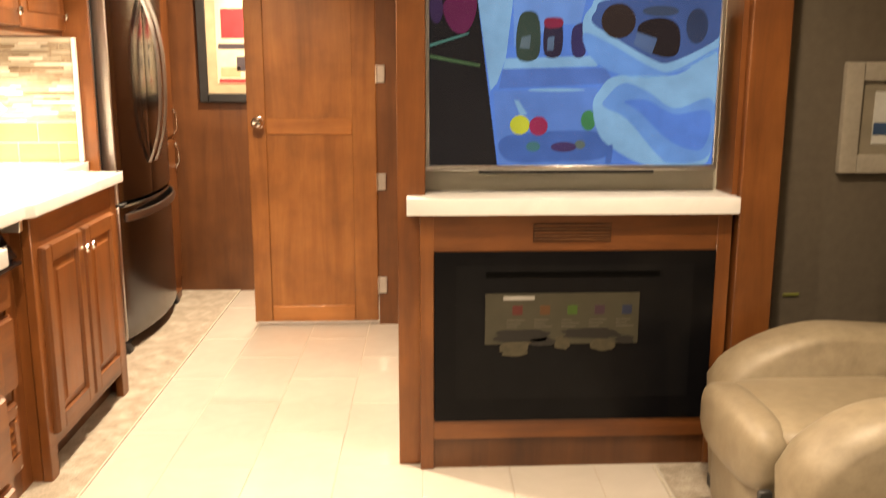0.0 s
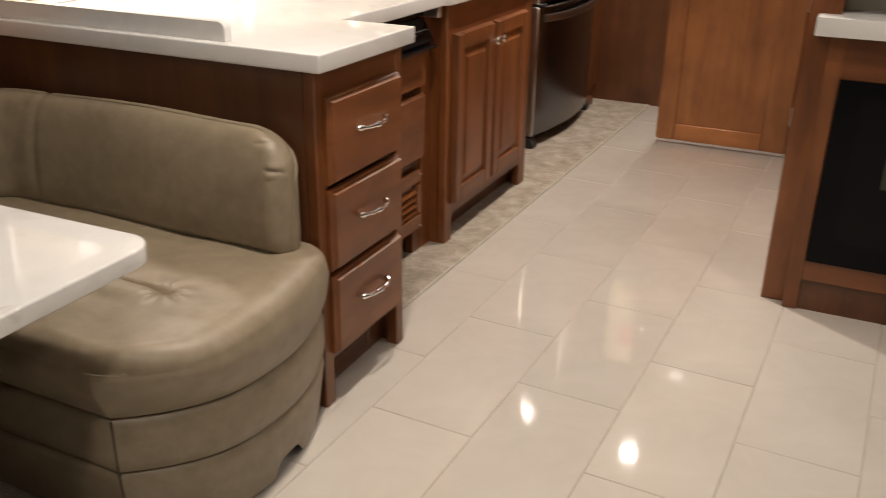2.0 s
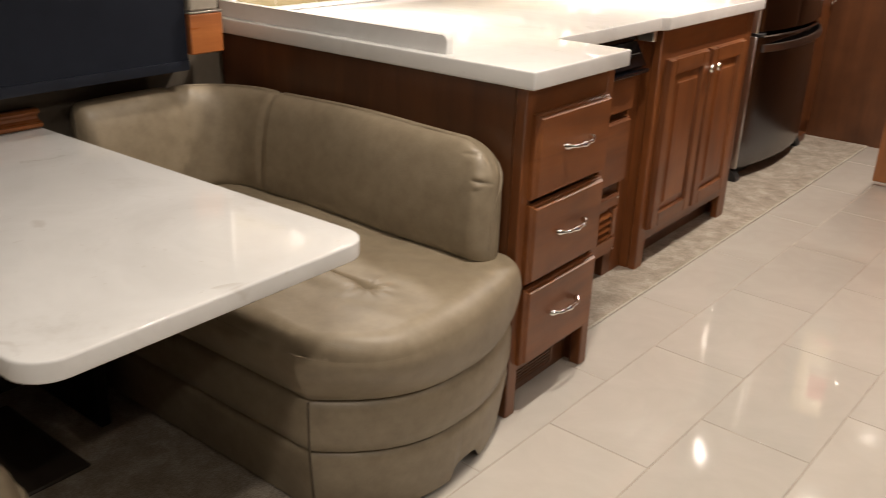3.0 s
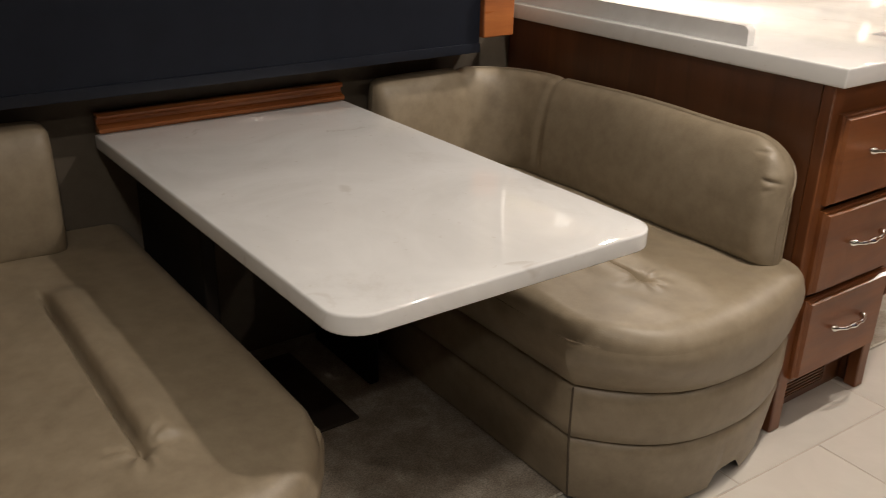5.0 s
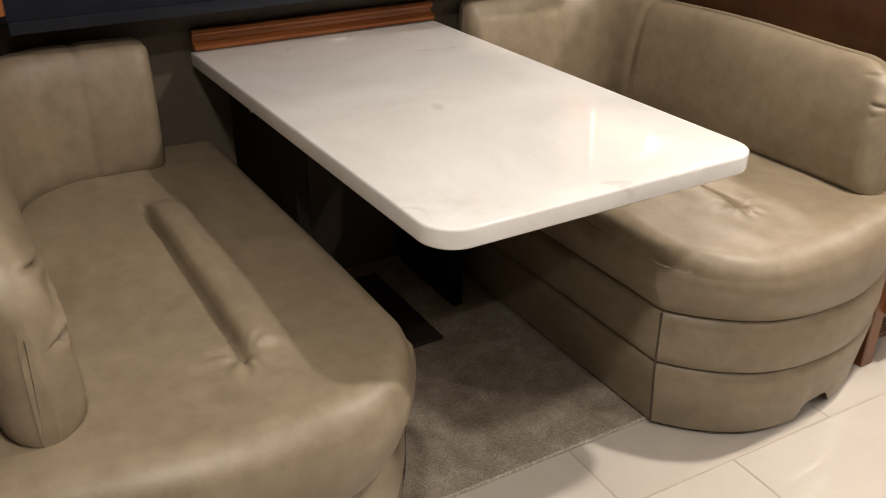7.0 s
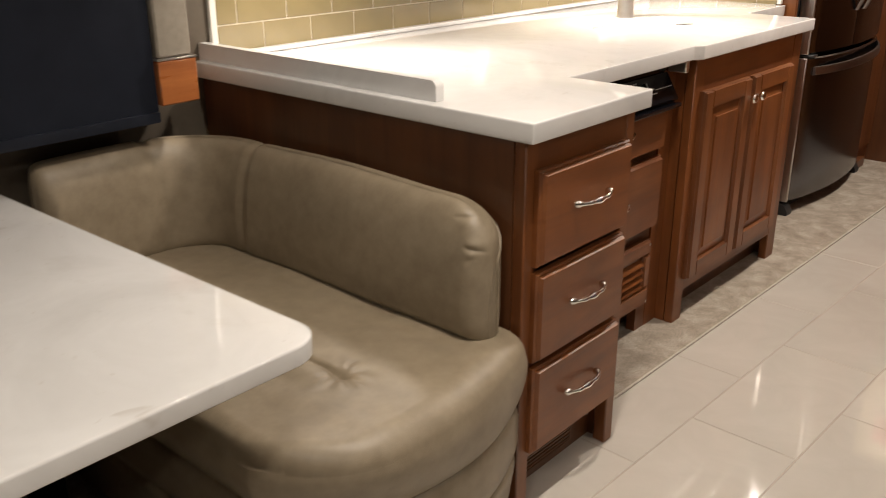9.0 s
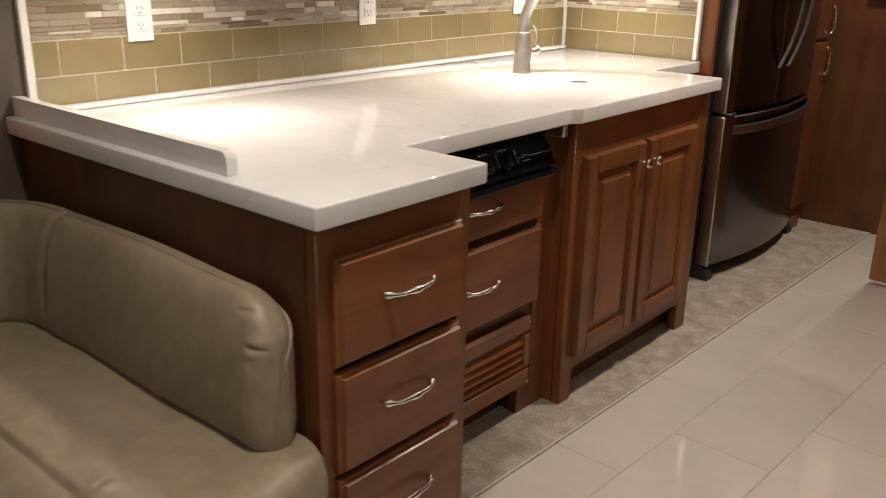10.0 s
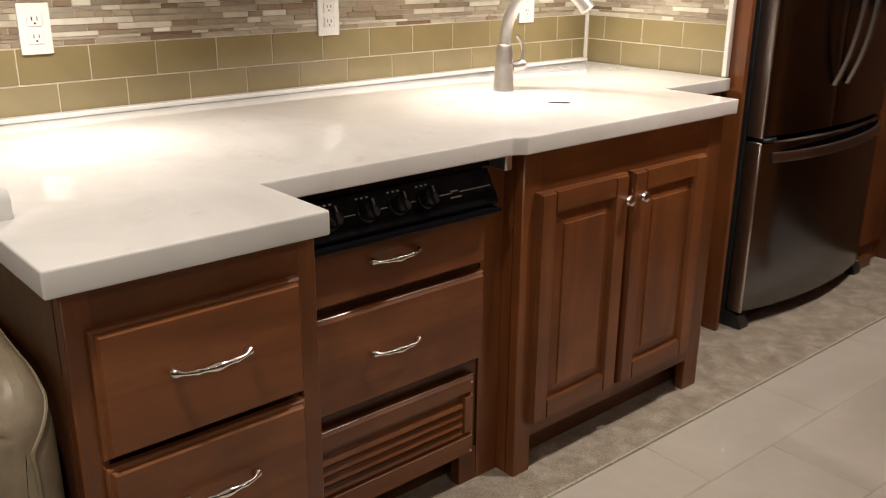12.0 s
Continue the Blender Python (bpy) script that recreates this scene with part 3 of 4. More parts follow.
for lx, ly, watts in DOWN:
    p = thing("downlight", "round recessed warm ceiling downlight", "light", "ceiling downlights")
    part("ring", bm_lathe([(0.075, CEIL - 0.0005), (0.072, CEIL - 0.010), (0.041, CEIL - 0.012)], (lx, ly, 0), 24), NICKEL, p)
    part("lens", bm_lathe([(0.040, CEIL - 0.0125), (0.036, CEIL - 0.016)], (lx, ly, 0), 24), LAMPGLOW, p, "glowing frosted lens")

# refrigerator with its surround
part("tall_side", bm_box(X0 + 0.001, -0.385, 2.322, 2.342, 0.0, CEIL - 0.002, 0.002), WOOD_Z, nb, "tall cherry side panel")
fr = thing("refrigerator", "dark stainless steel french-door refrigerator with a bottom freezer", "refrigerator")
FY0, FY1, FXF = 2.400, 3.330, -0.345


def bowed(y0, y1, z0, z1, depth=0.06):
    rows = []
    n = 14
    for k in range(n + 1):
        y = y0 + (y1 - y0) * k / n
        u = (y - FY0) / (FY1 - FY0) * 2 - 1
        x = FXF + depth * (1 - u * u)
        if k in (0, n):
            x -= 0.006
        rows.append([(FXF - 0.055, y, z0), (x - 0.006, y, z0), (x, y, z0 + 0.006), (x, y, z1 - 0.006), (x - 0.006, y, z1), (FXF - 0.055, y, z1)])
    return bm_grid(rows, True, True)


part("case", bm_box(-1.02, FXF - 0.058, FY0 + 0.004, FY1 - 0.004, 0.03, 1.78, 0.004), BLACKM, fr)
frz = part("freezer_drawer", bowed(FY0 + 0.012, FY1, 0.065, 0.685), STEEL, fr)
part("edge_strip", bm_box(FXF - 0.052, FXF + 0.004, FY0, FY0 + 0.0115, 0.065, 0.685, 0.003), STEEL_EDGE, frz, "bright stainless edge")
dl = part("fridge_door", bowed(FY0 + 0.012, 2.790, 0.700, 1.775), STEEL, fr)
part("edge_strip", bm_box(FXF - 0.052, FXF + 0.005, FY0 - 0.003, FY0 + 0.0115, 0.700, 1.775, 0.003), STEEL_EDGE, dl, "bright stainless edge")
dr = part("fridge_door", bowed(2.794, FY1, 0.700, 1.775), STEEL, fr)


def fx(y):
    u = (y - FY0) / (FY1 - FY0) * 2 - 1
    return FXF + 0.06 * (1 - u * u)


for y, door in ((2.748, dl), (2.836, dr)):
    rows = []
    for k in range(29):
        u = k / 28 * 2 - 1
        x = fx(y) + 0.004 + 0.066 * (1 - abs(u) ** 2.6)
        z = 1.24 + u * 0.385
        rows.append([(x - 0.004, y - 0.013, z), (x + 0.007, y - 0.008, z), (x + 0.009, y, z), (x + 0.007, y + 0.008, z), (x - 0.004, y + 0.013, z)])
    part("handle", bm_grid(rows, True, True), STEEL_H, door, "curved stainless handle")
rows = []
for k in range(29):
    u = k / 28 * 2 - 1
    y = 2.872 + u * 0.410
    x = fx(y) + 0.003 + 0.030 * (1 - abs(u) ** 3)
    z = 0.640 + 0.012 * u
    rows.append([(x - 0.006, y, z - 0.018), (x + 0.006, y, z - 0.016), (x + 0.009, y, z - 0.004), (x + 0.002, y, z + 0.016), (x - 0.006, y, z + 0.018)])
part("handle", bm_grid(rows, True, True), STEEL_H, frz, "curved stainless freezer handle")
part("toe_grille", bm_box(-0.45, FXF - 0.035, FY0 + 0.05, FY1 - 0.05, 0.006, 0.062, 0.004), BLACKM, fr)
for y0, y1 in ((FY0 - 0.004, FY0 + 0.050), (FY1 - 0.050, FY1 + 0.004)):
    rows = [[(-0.46, y, 0.0055), (FXF + 0.012, y, 0.0055), (FXF + 0.014, y, 0.020), (FXF - 0.004, y, 0.050), (FXF - 0.03, y, 0.060), (-0.46, y, 0.060)] for y in (y0, y1)]
    part("foot", bm_grid(rows, True, True), BLACKM, fr, "black plastic foot cover")
part("hinge_cover", bm_box(FXF - 0.05, FXF + 0.020, FY0 + 0.013, FY0 + 0.075, 0.6865, 0.6985, 0.003), BLACKM, fr)

# tall pantry past the refrigerator
pt = thing("pantry_cabinet", "tall cherry pantry cabinet with nickel pulls", "cabinet")
part("body", bm_box(X0 + 0.001, -0.385, 3.342, Y1 - 0.001, 0.0, CEIL - 0.003), WOOD_Z, pt)
d = part("door", bm_box(-0.384, -0.366, 3.352, Y1 - 0.03, 0.92, 1.95, 0.004), WOOD_Z, pt)
pull(-0.366, 3.535, 1.00, d, along="z")
d = part("door", bm_box(-0.384, -0.366, 3.352, Y1 - 0.03, 0.10, 0.90, 0.004), WOOD_Z, pt)
pull(-0.366, 3.535, 0.81, d, along="z")
part("plinth", bm_box(-0.380, -0.350, 3.345, 3.47, 0.0, 0.05, 0.003), WOOD_DARK, pt)

# ---- end of the aisle ----
pdr = thing("door_1", "open cherry two-panel passage door with a round nickel knob", "door", kind="structure")
DY = 2.85
part("slab", bm_box(0.168, 0.798, DY + 0.006, DY + 0.034, 0.022, 1.84), WOOD_DOOR, pdr)


def flat_y(x0, x1, z0, z1, y, t, bev=0.004):
    return bm_box(x0, x1, y - t, y, z0, z1, bev)


for x0, x1 in ((0.168, 0.258), (0.678, 0.798)):
    part("stile", flat_y(x0, x1, 0.022, 1.84, DY + 0.0055, 0.008), WOOD_DOOR, pdr)
for z0, z1 in ((0.022, 0.105), (0.975, 1.055), (1.75, 1.84)):
    part("rail", flat_y(0.2585, 0.6775, z0, z1, DY + 0.0055, 0.0075), WOOD_DOORX, pdr)
kn = part("door_knob", bm_lathe([(0.030, -0.004), (0.028, -0.012), (0.012, -0.018), (0.012, -0.035), (0.024, -0.044), (0.028, -0.058), (0.020, -0.072), (0.004, -0.075)], (0.222, DY, 1.035), 20, "y"), CHROME, pdr, "round polished nickel knob")
for hz in (0.21, 0.74, 1.27, 1.74):
    h = part("hinge", bm_box(0.8, 0.842, DY - 0.006, DY + 0.004, hz - 0.042, hz + 0.042, 0.002), NICKEL, pdr, "silver hinge plate")
    part("pin", bm_tube([(0.8, DY - 0.008, hz - 0.044), (0.8, DY - 0.008, hz + 0.044)], 0.005, 8), NICKEL, h)
solid("door_jamb", bm_box(0.803, 0.90, DY + 0.005, DY + 0.06, 0.0, CEIL - 0.002), WOOD_DARK, "dark cherry door jamb", "trim", kind="structure")
solid("partition", bm_box(0.902, 0.99, 1.192, Y1 - 0.001, 0.0, CEIL - 0.001, 0.003), WOOD_Z, "cherry panelled partition along the aisle", "wall", kind="structure")

pf = thing("picture_frame", "black framed print with red shapes on the end wall", "picture")
PX0, PX1, PZ0, PZ1, PY = -0.215, 0.33, 1.105, 1.80, Y1 - 0.002
for a in ((PX0, PX0 + 0.05, PZ0, PZ1), (PX1 - 0.05, PX1, PZ0, PZ1)):
    part("frame_side", bm_box(a[0], a[1], PY - 0.026, PY, a[2], a[3], 0.005), BLACKM, pf)
for a in ((PZ0, PZ0 + 0.05), (PZ1 - 0.05, PZ1)):
    part("frame_side", bm_box(PX0 + 0.05, PX1 - 0.05, PY - 0.0255, PY, a[0], a[1], 0.005), BLACKM, pf)
part("liner", bm_box(PX0 + 0.049, PX1 - 0.049, PY - 0.012, PY - 0.004, PZ0 + 0.049, PZ1 - 0.049), plain("tan liner", (0.42, 0.34, 0.22), 0.5), pf)
part("print", bm_box(PX0 + 0.105, PX1 - 0.105, PY - 0.016, PY - 0.0125, PZ0 + 0.105, PZ1 - 0.105), plain("cream print", (0.62, 0.55, 0.42), 0.5), pf)
RED, INK = plain("red print", (0.38, 0.03, 0.04), 0.5), plain("dark print", (0.05, 0.04, 0.05), 0.5)
for x0, x1, z0, z1, m in ((-0.10, 0.06, 1.215, 1.235, RED), (-0.09, 0.02, 1.245, 1.30, plain("tan print", (0.45, 0.33, 0.2), 0.5)), (0.0, 0.12, 1.28, 1.36, INK), (-0.10, 0.10, 1.40, 1.43, INK), (-0.08, 0.16, 1.46, 1.62, RED), (0.05, 0.2, 1.52, 1.66, INK)):
    part("printed_shape", bm_box(x0, x1, PY - 0.0175, PY - 0.0162, z0, z1), m, pf)

# ---- media cabinet with fireplace ----
mc = thing("media_cabinet", "cherry wood fireplace cabinet with a white shelf", "cabinet")
FYF = 1.150
part("leg", bm_box(0.972, 1.016, FYF, FYF + 0.04, 0.0, 0.851, 0.002), WOOD_Z, mc)
part("leg", bm_box(1.915, 1.962, FYF, FYF + 0.04, 0.0, 0.851, 0.002), WOOD_Z, mc)
part("top_rail", bm_box(1.014, 1.917, FYF + 0.0012, FYF + 0.04, 0.733, 0.851), WOOD_X, mc)
part("bottom_rail", bm_box(1.014, 1.917, FYF + 0.0012, FYF + 0.04, 0.105, 0.170), WOOD_X, mc)
part("toe_kick", bm_box(1.0165, 1.9145, FYF + 0.012, FYF + 0.04, 0.0, 0.105), WOOD_DARK, mc)
part("back_body", bm_box(0.992, 1.97, FYF + 0.045, 1.62, 0.0, 0.851), WOOD_Z, mc)
# Backing coloured near-black as the shade in the openings.
gv = part("vent_grille", bm_box(1.328, 1.574, FYF - 0.002, FYF + 0.0009, 0.764, 0.820), DARKREC, mc, "dark brown slotted vent")
for k in range(5):
    part("slat", bm_box(1.330, 1.572, FYF - 0.006, FYF - 0.002, 0.768 + k * 0.0108, 0.7735 + k * 0.0108), WOOD_DARK, gv)
part("shelf_top", bm_box(0.930, 1.970, 1.110, 1.60, 0.853, 0.906, 0.006, 2), QUARTZ, mc, "white quartz shelf")
fp = thing("electric_fireplace", "black glass electric fireplace set into the cabinet", "fireplace")
part("glass_front", bm_box(1.0175, 1.9135, FYF - 0.006, FYF + 0.012, 0.1705, 0.7325), GLASSB, fp)
part("inner_frame", bm_box(1.085, 1.845, FYF - 0.0085, FYF - 0.0062, 0.245, 0.690), plain("smoked glass", (0.006, 0.006, 0.007), 0.09, spec=0.12), fp)
part("air_slot", bm_box(1.180, 1.735, FYF - 0.0105, FYF - 0.0087, 0.650, 0.668), plain("slot black", (0.001, 0.001, 0.001), 0.6, spec=0.05), fp)
lb = solid("product_label", bm_box(1.178, 1.672, FYF - 0.0105, FYF - 0.0088, 0.430, 0.598), plain("olive label", (0.040, 0.037, 0.024), 0.4), "olive-grey instruction label with coloured squares stuck on the glass", "label")
for k, col in enumerate(((0.075, 0.010, 0.008), (0.075, 0.03, 0.008), (0.035, 0.085, 0.008), (0.035, 0.014, 0.03), (0.010, 0.018, 0.045))):
    x = 1.265 + k * 0.088
    part("colour_square", bm_box(x, x + 0.032, FYF - 0.0118, FYF - 0.0107, 0.528, 0.558), plain("square %d" % k, col, 0.5), lb)
    for j in range(3):
        part("text_bar", bm_box(x - 0.018, x + 0.04 - 0.012 * ((k + j) % 3), FYF - 0.0115, FYF - 0.0107, 0.508 - j * 0.011, 0.5125 - j * 0.011), plain("label text", (0.075, 0.07, 0.052), 0.5), lb)
part("title_bar", bm_box(1.235, 1.335, FYF - 0.0118, FYF - 0.0107, 0.576, 0.590), plain("label title", (0.28, 0.27, 0.25), 0.5), lb)
def printed(name, x0, x1, z0, z1, seed, material, level):
    """A ragged flat shape printed on the label."""
    rng = random.Random(seed)
    pts = []
    for k in range(22):
        a = 2 * math.pi * k / 22
        q = 1 + rng.uniform(-0.16, 0.16)
        pts.append(((x0 + x1) / 2 + (x1 - x0) / 2 * math.copysign(abs(math.cos(a)) ** 0.7, math.cos(a)) * q, (z0 + z1) / 2 + (z1 - z0) / 2 * math.copysign(abs(math.sin(a)) ** 0.8, math.sin(a)) * q))
    bm = bm_prism(pts, 0.0, 0.0006)
    bmesh.ops.transform(bm, matrix=pose(0, FYF - 0.0106 - 0.0007 * level, 0, 90, 0, 0), verts=bm.verts[:])
    part(name, bm, material, lb)


LOG_DARK, LOG_PALE = plain("printed log", (0.008, 0.007, 0.006), 0.5), plain("printed ember bed", (0.050, 0.042, 0.024), 0.5, vary=0.3, scale=50)
for x0, x1, z0, z1 in ((1.225, 1.320, 0.392, 0.440), (1.400, 1.452, 0.412, 0.455), (1.520, 1.600, 0.405, 0.446)):
    printed("ember_print", x0, x1, z0, z1, int(x0 * 1000), LOG_PALE, 1)
for x0, x1, z0, z1 in ((1.208, 1.388, 0.440, 0.477), (1.425, 1.610, 0.448, 0.482), (1.325, 1.400, 0.425, 0.452), (1.60, 1.66, 0.43, 0.455)):
    printed("log_print", x0, x1, z0, z1, int(x0 * 1000), LOG_DARK, 2)

# television over the fireplace
solid("media_back_panel", bm_box(0.992, 1.972, 1.300, 1.330, 0.907, CEIL - 0.003), CREAM, "cream panel behind the television", "panel")
solid("media_side_panel", bm_box(1.955, 1.972, 1.155, 1.2995, 0.907, CEIL - 0.003), WOOD_Z, "dark cherry side of the television niche", "panel")
solid("media_post", bm_box(1.974, 2.100, 1.130, 1.60, 0.0, CEIL - 0.002, 0.004), WOOD_Z, "tall cherry post beside the fireplace cabinet", "panel")
tv = thing("television", "wide flat television with a silver rim, switched on", "television")
TX0, TX1, TZ0, TZ1, TY = 0.990, 1.918, 0.982, 1.515, 1.210
part("housing", bm_box(TX0, TX1, TY + 0.001, TY + 0.05, TZ0, TZ1, 0.004), BLACKM, tv)
part("bottom_rim", bm_box(TX0, TX1, TY - 0.008, TY + 0.0009, TZ0, TZ0 + 0.016, 0.003), STEEL_EDGE, tv, "silver lower rim")
for x0, x1 in ((TX0, TX0 + 0.014), (TX1 - 0.014, TX1)):
    part("side_rim", bm_box(x0, x1, TY - 0.008, TY + 0.0009, TZ0 + 0.0165, TZ1, 0.003), STEEL_EDGE, tv, "silver side rim")
part("speaker_bar", bm_box(1.16, 1.72, TY + 0.002, TY + 0.03, TZ0 - 0.012, TZ0 - 0.0005, 0.002), BLACKM, tv)
part("mount", bm_box(1.25, 1.65, TY + 0.051, 1.2995, 1.15, 1.45), BLACKM, tv)


def flat_shape(points, depth):
    bm = bmesh.new()
    bm.faces.new([bm.verts.new((x, TY - depth, z)) for x, z in points])
    bmesh.ops.recalc_face_normals(bm, faces=bm.faces[:])
    if bm.faces[:][0].normal.y > 0:
        bmesh.ops.reverse_faces(bm, faces=bm.faces[:])
    return bm


def ellipse(cx, cz, rx, rz, n=18):
    return [(cx + rx * math.cos(2 * math.pi * k / n), cz + rz * math.sin(2 * math.pi * k / n)) for k in range(n)]


def lit(name, col, s=0.25):
    return glow("screen " + name, (col[0] * 0.66, col[1], min(1.0, col[2] * 1.25)), s, True)


SL, SR, SB, ST = TX0 + 0.0145, TX1 - 0.0145, TZ0 + 0.0165, TZ1 - 0.004
BLUE, PALE, MIDB, DEEP, DRK = lit("blue", (0.13, 0.28, 0.80)), lit("pale", (0.36, 0.55, 1.0)), lit("mid", (0.20, 0.38, 0.90)), lit("deep", (0.08, 0.17, 0.50)), lit("dark", (0.006, 0.006, 0.008))
scr = part("screen", flat_shape([(SL, SB), (SR, SB), (SR, ST), (SL, ST)], 0.0006), BLUE, tv, "screen showing a blue-lit picture")


def tvpx(px, pz):
    """From the picture's own plan, 0 to 520 across and 0 to 290 down."""
    return (TX0 + 0.0145 + px / 520 * (SR - SL), ST - pz / 290 * (ST - SB))


def shot(name, pts, m, level):
    part(name, flat_shape([tvpx(*p) for p in pts], 0.0006 + 0.0005 * level), m, scr)


def curved(pts, n=6):
    """A smooth closed line through the corners given."""
    out = []
    for k in range(len(pts)):
        p0, p1, p2, p3 = (Vector(pts[(k + q) % len(pts)]) for q in (-1, 0, 1, 2))
        for j in range(n):
            t = j / n
            out.append(tuple(0.5 * (2 * p1 + (p2 - p0) * t + (2 * p0 - 5 * p1 + 4 * p2 - p3) * t * t + (3 * p1 - p0 - 3 * p2 + p3) * t ** 3)))
    return out


def clip_x(pts):
    return [(min(520, max(0, x)), min(290, max(0, z))) for x, z in pts]


shot("screen_shape", [(0, 0), (84, 0), (123, 290), (0, 290)], DRK, 1)
shot("screen_shape", [(84, 0), (148, 0), (136, 104), (121, 146), (109, 160)], PALE, 1)
shot("screen_shape", [(148, 0), (278, 0), (268, 46), (233, 46), (150, 84)], lit("haze", (0.22, 0.37, 0.86)), 1)
shot("screen_shape", [(136, 104), (292, 99), (302, 117), (131, 122)], PALE, 2)
shot("screen_shape", [(131, 122), (316, 120), (332, 146), (124, 156)], lit("shelf underside", (0.12, 0.22, 0.60)), 2)
shot("screen_shape", [(114, 160), (302, 154), (322, 290), (126, 290)], lit("drawer", (0.155, 0.28, 0.70)), 2)
shot("screen_shape", clip_x(curved([(140, 238), (312, 232), (320, 276), (230, 284), (142, 282)])), DEEP, 3)
shot("screen_shape", ellipse(228, 158, 52, 3), PALE, 3)
shot("screen_shape", [(152, 176), (160, 176), (176, 200), (164, 204)], PALE, 3)
# upper door bin with jars
shot("screen_shape", clip_x(curved([(320, -4), (285, 18), (272, 44), (281, 92), (315, 121), (368, 136), (432, 131), (519, 92), (526, 40), (524, -4)])), PALE, 4)
shot("screen_shape", clip_x(curved([(324, 3), (294, 24), (290, 44), (330, 68), (398, 104), (436, 109), (518, 68), (524, 30), (518, 2)])), lit("bin inside", (0.07, 0.12, 0.32)), 5)
shot("screen_shape", clip_x(curved([(276, 60), (330, 82), (398, 118), (440, 124), (518, 84), (519, 92), (432, 131), (368, 136), (315, 121), (281, 92)])), MIDB, 5)
shot("screen_shape", ellipse(336, 40, 31, 30), lit("brown jar", (0.040, 0.016, 0.014)), 6)
shot("screen_shape", clip_x(curved([(372, 48), (410, 34), (444, 48), (446, 92), (420, 101), (380, 84)])), lit("dark jar", (0.016, 0.007, 0.010)), 7)
shot("screen_shape", ellipse(411, 23, 33, 9), lit("jar lid", (0.06, 0.075, 0.13)), 8)
shot("screen_shape", [(370, 58), (407, 70), (398, 97), (364, 80)], lit("jar label", (0.12, 0.16, 0.30)), 8)
shot("screen_shape", ellipse(478, 48, 20, 30), lit("blue jar", (0.035, 0.05, 0.11)), 6)
# lower door bin
shot("screen_shape", clip_x(curved([(338, 133), (305, 160), (295, 184), (304, 228), (330, 258), (402, 292), (505, 294), (518, 200), (518, 92), (446, 131)])), PALE, 5)
shot("screen_shape", clip_x(curved([(350, 146), (320, 170), (315, 187), (358, 209), (417, 272), (446, 287), (514, 272), (514, 175), (446, 190), (393, 160)])), MIDB, 6)
shot("screen_shape", clip_x(curved([(352, 178), (380, 196), (440, 248), (500, 262), (510, 196), (446, 200), (394, 176)])), BLUE, 7)
shot("screen_shape", clip_x(curved([(324, 260), (334, 256), (332, 286), (322, 292)])), DEEP, 6)
# jars and fruit behind
shot("screen_shape", clip_x(curved([(160, 32), (192, 32), (194, 100), (156, 102)])), lit("olive jar", (0.05, 0.07, 0.05)), 4)
shot("screen_shape", [(163, 68), (180, 64), (178, 88), (160, 86)], lit("olive label", (0.16, 0.18, 0.20)), 5)
shot("screen_shape", clip_x(curved([(206, 42), (234, 40), (234, 96), (205, 97)])), lit("red jar", (0.035, 0.02, 0.05)), 4)
shot("screen_shape", clip_x(curved([(206, 36), (234, 36), (234, 50), (206, 51)])), lit("red lid", (0.42, 0.02, 0.06)), 5)
shot("screen_shape", [(210, 68), (222, 66), (221, 90), (209, 90)], lit("pale label", (0.16, 0.20, 0.30)), 5)
shot("screen_shape", clip_x(curved([(254, 54), (276, 46), (278, 96), (256, 98)])), lit("purple jar", (0.05, 0.03, 0.12)), 3)
shot("screen_shape", ellipse(163, 219, 18, 17), lit("yellow", (0.95, 0.72, 0.06)), 4)
shot("screen_shape", ellipse(197, 221, 17, 17), lit("red", (0.62, 0.03, 0.10)), 4)
shot("screen_shape", ellipse(288, 211, 14, 18), lit("green", (0.06, 0.28, 0.10)), 4)
shot("screen_shape", ellipse(188, 257, 13, 9), lit("dull green", (0.07, 0.22, 0.22)), 4)
shot("screen_shape", ellipse(244, 258, 24, 9), lit("purple", (0.10, 0.04, 0.14)), 4)
shot("screen_shape", ellipse(274, 254, 10, 8), lit("olive", (0.20, 0.20, 0.16)), 4)
shot("screen_shape", clip_x(curved([(24, 14), (52, -6), (82, 4), (78, 40), (60, 62), (36, 52)])), lit("magenta", (0.22, 0.015, 0.07)), 2)
shot("screen_shape", ellipse(12, 20, 12, 26), lit("violet", (0.06, 0.02, 0.07)), 2)
shot("screen_shape", [(0, 80), (70, 60), (70, 63), (0, 85)], lit("streak", (0.10, 0.26, 0.20)), 3)
shot("screen_shape", [(0, 98), (90, 114), (90, 119), (0, 103)], lit("streak b", (0.10, 0.16, 0.06)), 3)

# framed picture and small marker on the grey wall
p2 = thing("picture_frame", "taupe wooden picture frame with pale mat and blue print", "picture")
for x0, x1, z0, z1 in ((2.352, 2.412, 0.96, 1.32), (2.70, 2.76, 0.96, 1.32)):
    part("frame_side", bm_box(x0, x1, 1.272, 1.299, z0, z1, 0.008, 2), FABRIC, p2)
for z0, z1 in ((0.96, 1.02), (1.26, 1.32)):
    part("frame_side", bm_box(2.412, 2.70, 1.273, 1.299, z0, z1, 0.008, 2), FABRIC, p2)
part("mat_board", bm_box(2.411, 2.701, 1.288, 1.297, 1.019, 1.261), plain("taupe mat", (0.22, 0.19, 0.14), 0.7), p2)
part("print", bm_box(2.46, 2.65, 1.2855, 1.288, 1.055, 1.225), plain("pale print", (0.5, 0.5, 0.47), 0.6), p2)
part("printed_shape", bm_box(2.462, 2.648, 1.284, 1.2855, 1.085, 1.125), plain("blue print", (0.03, 0.07, 0.15), 0.6), p2)
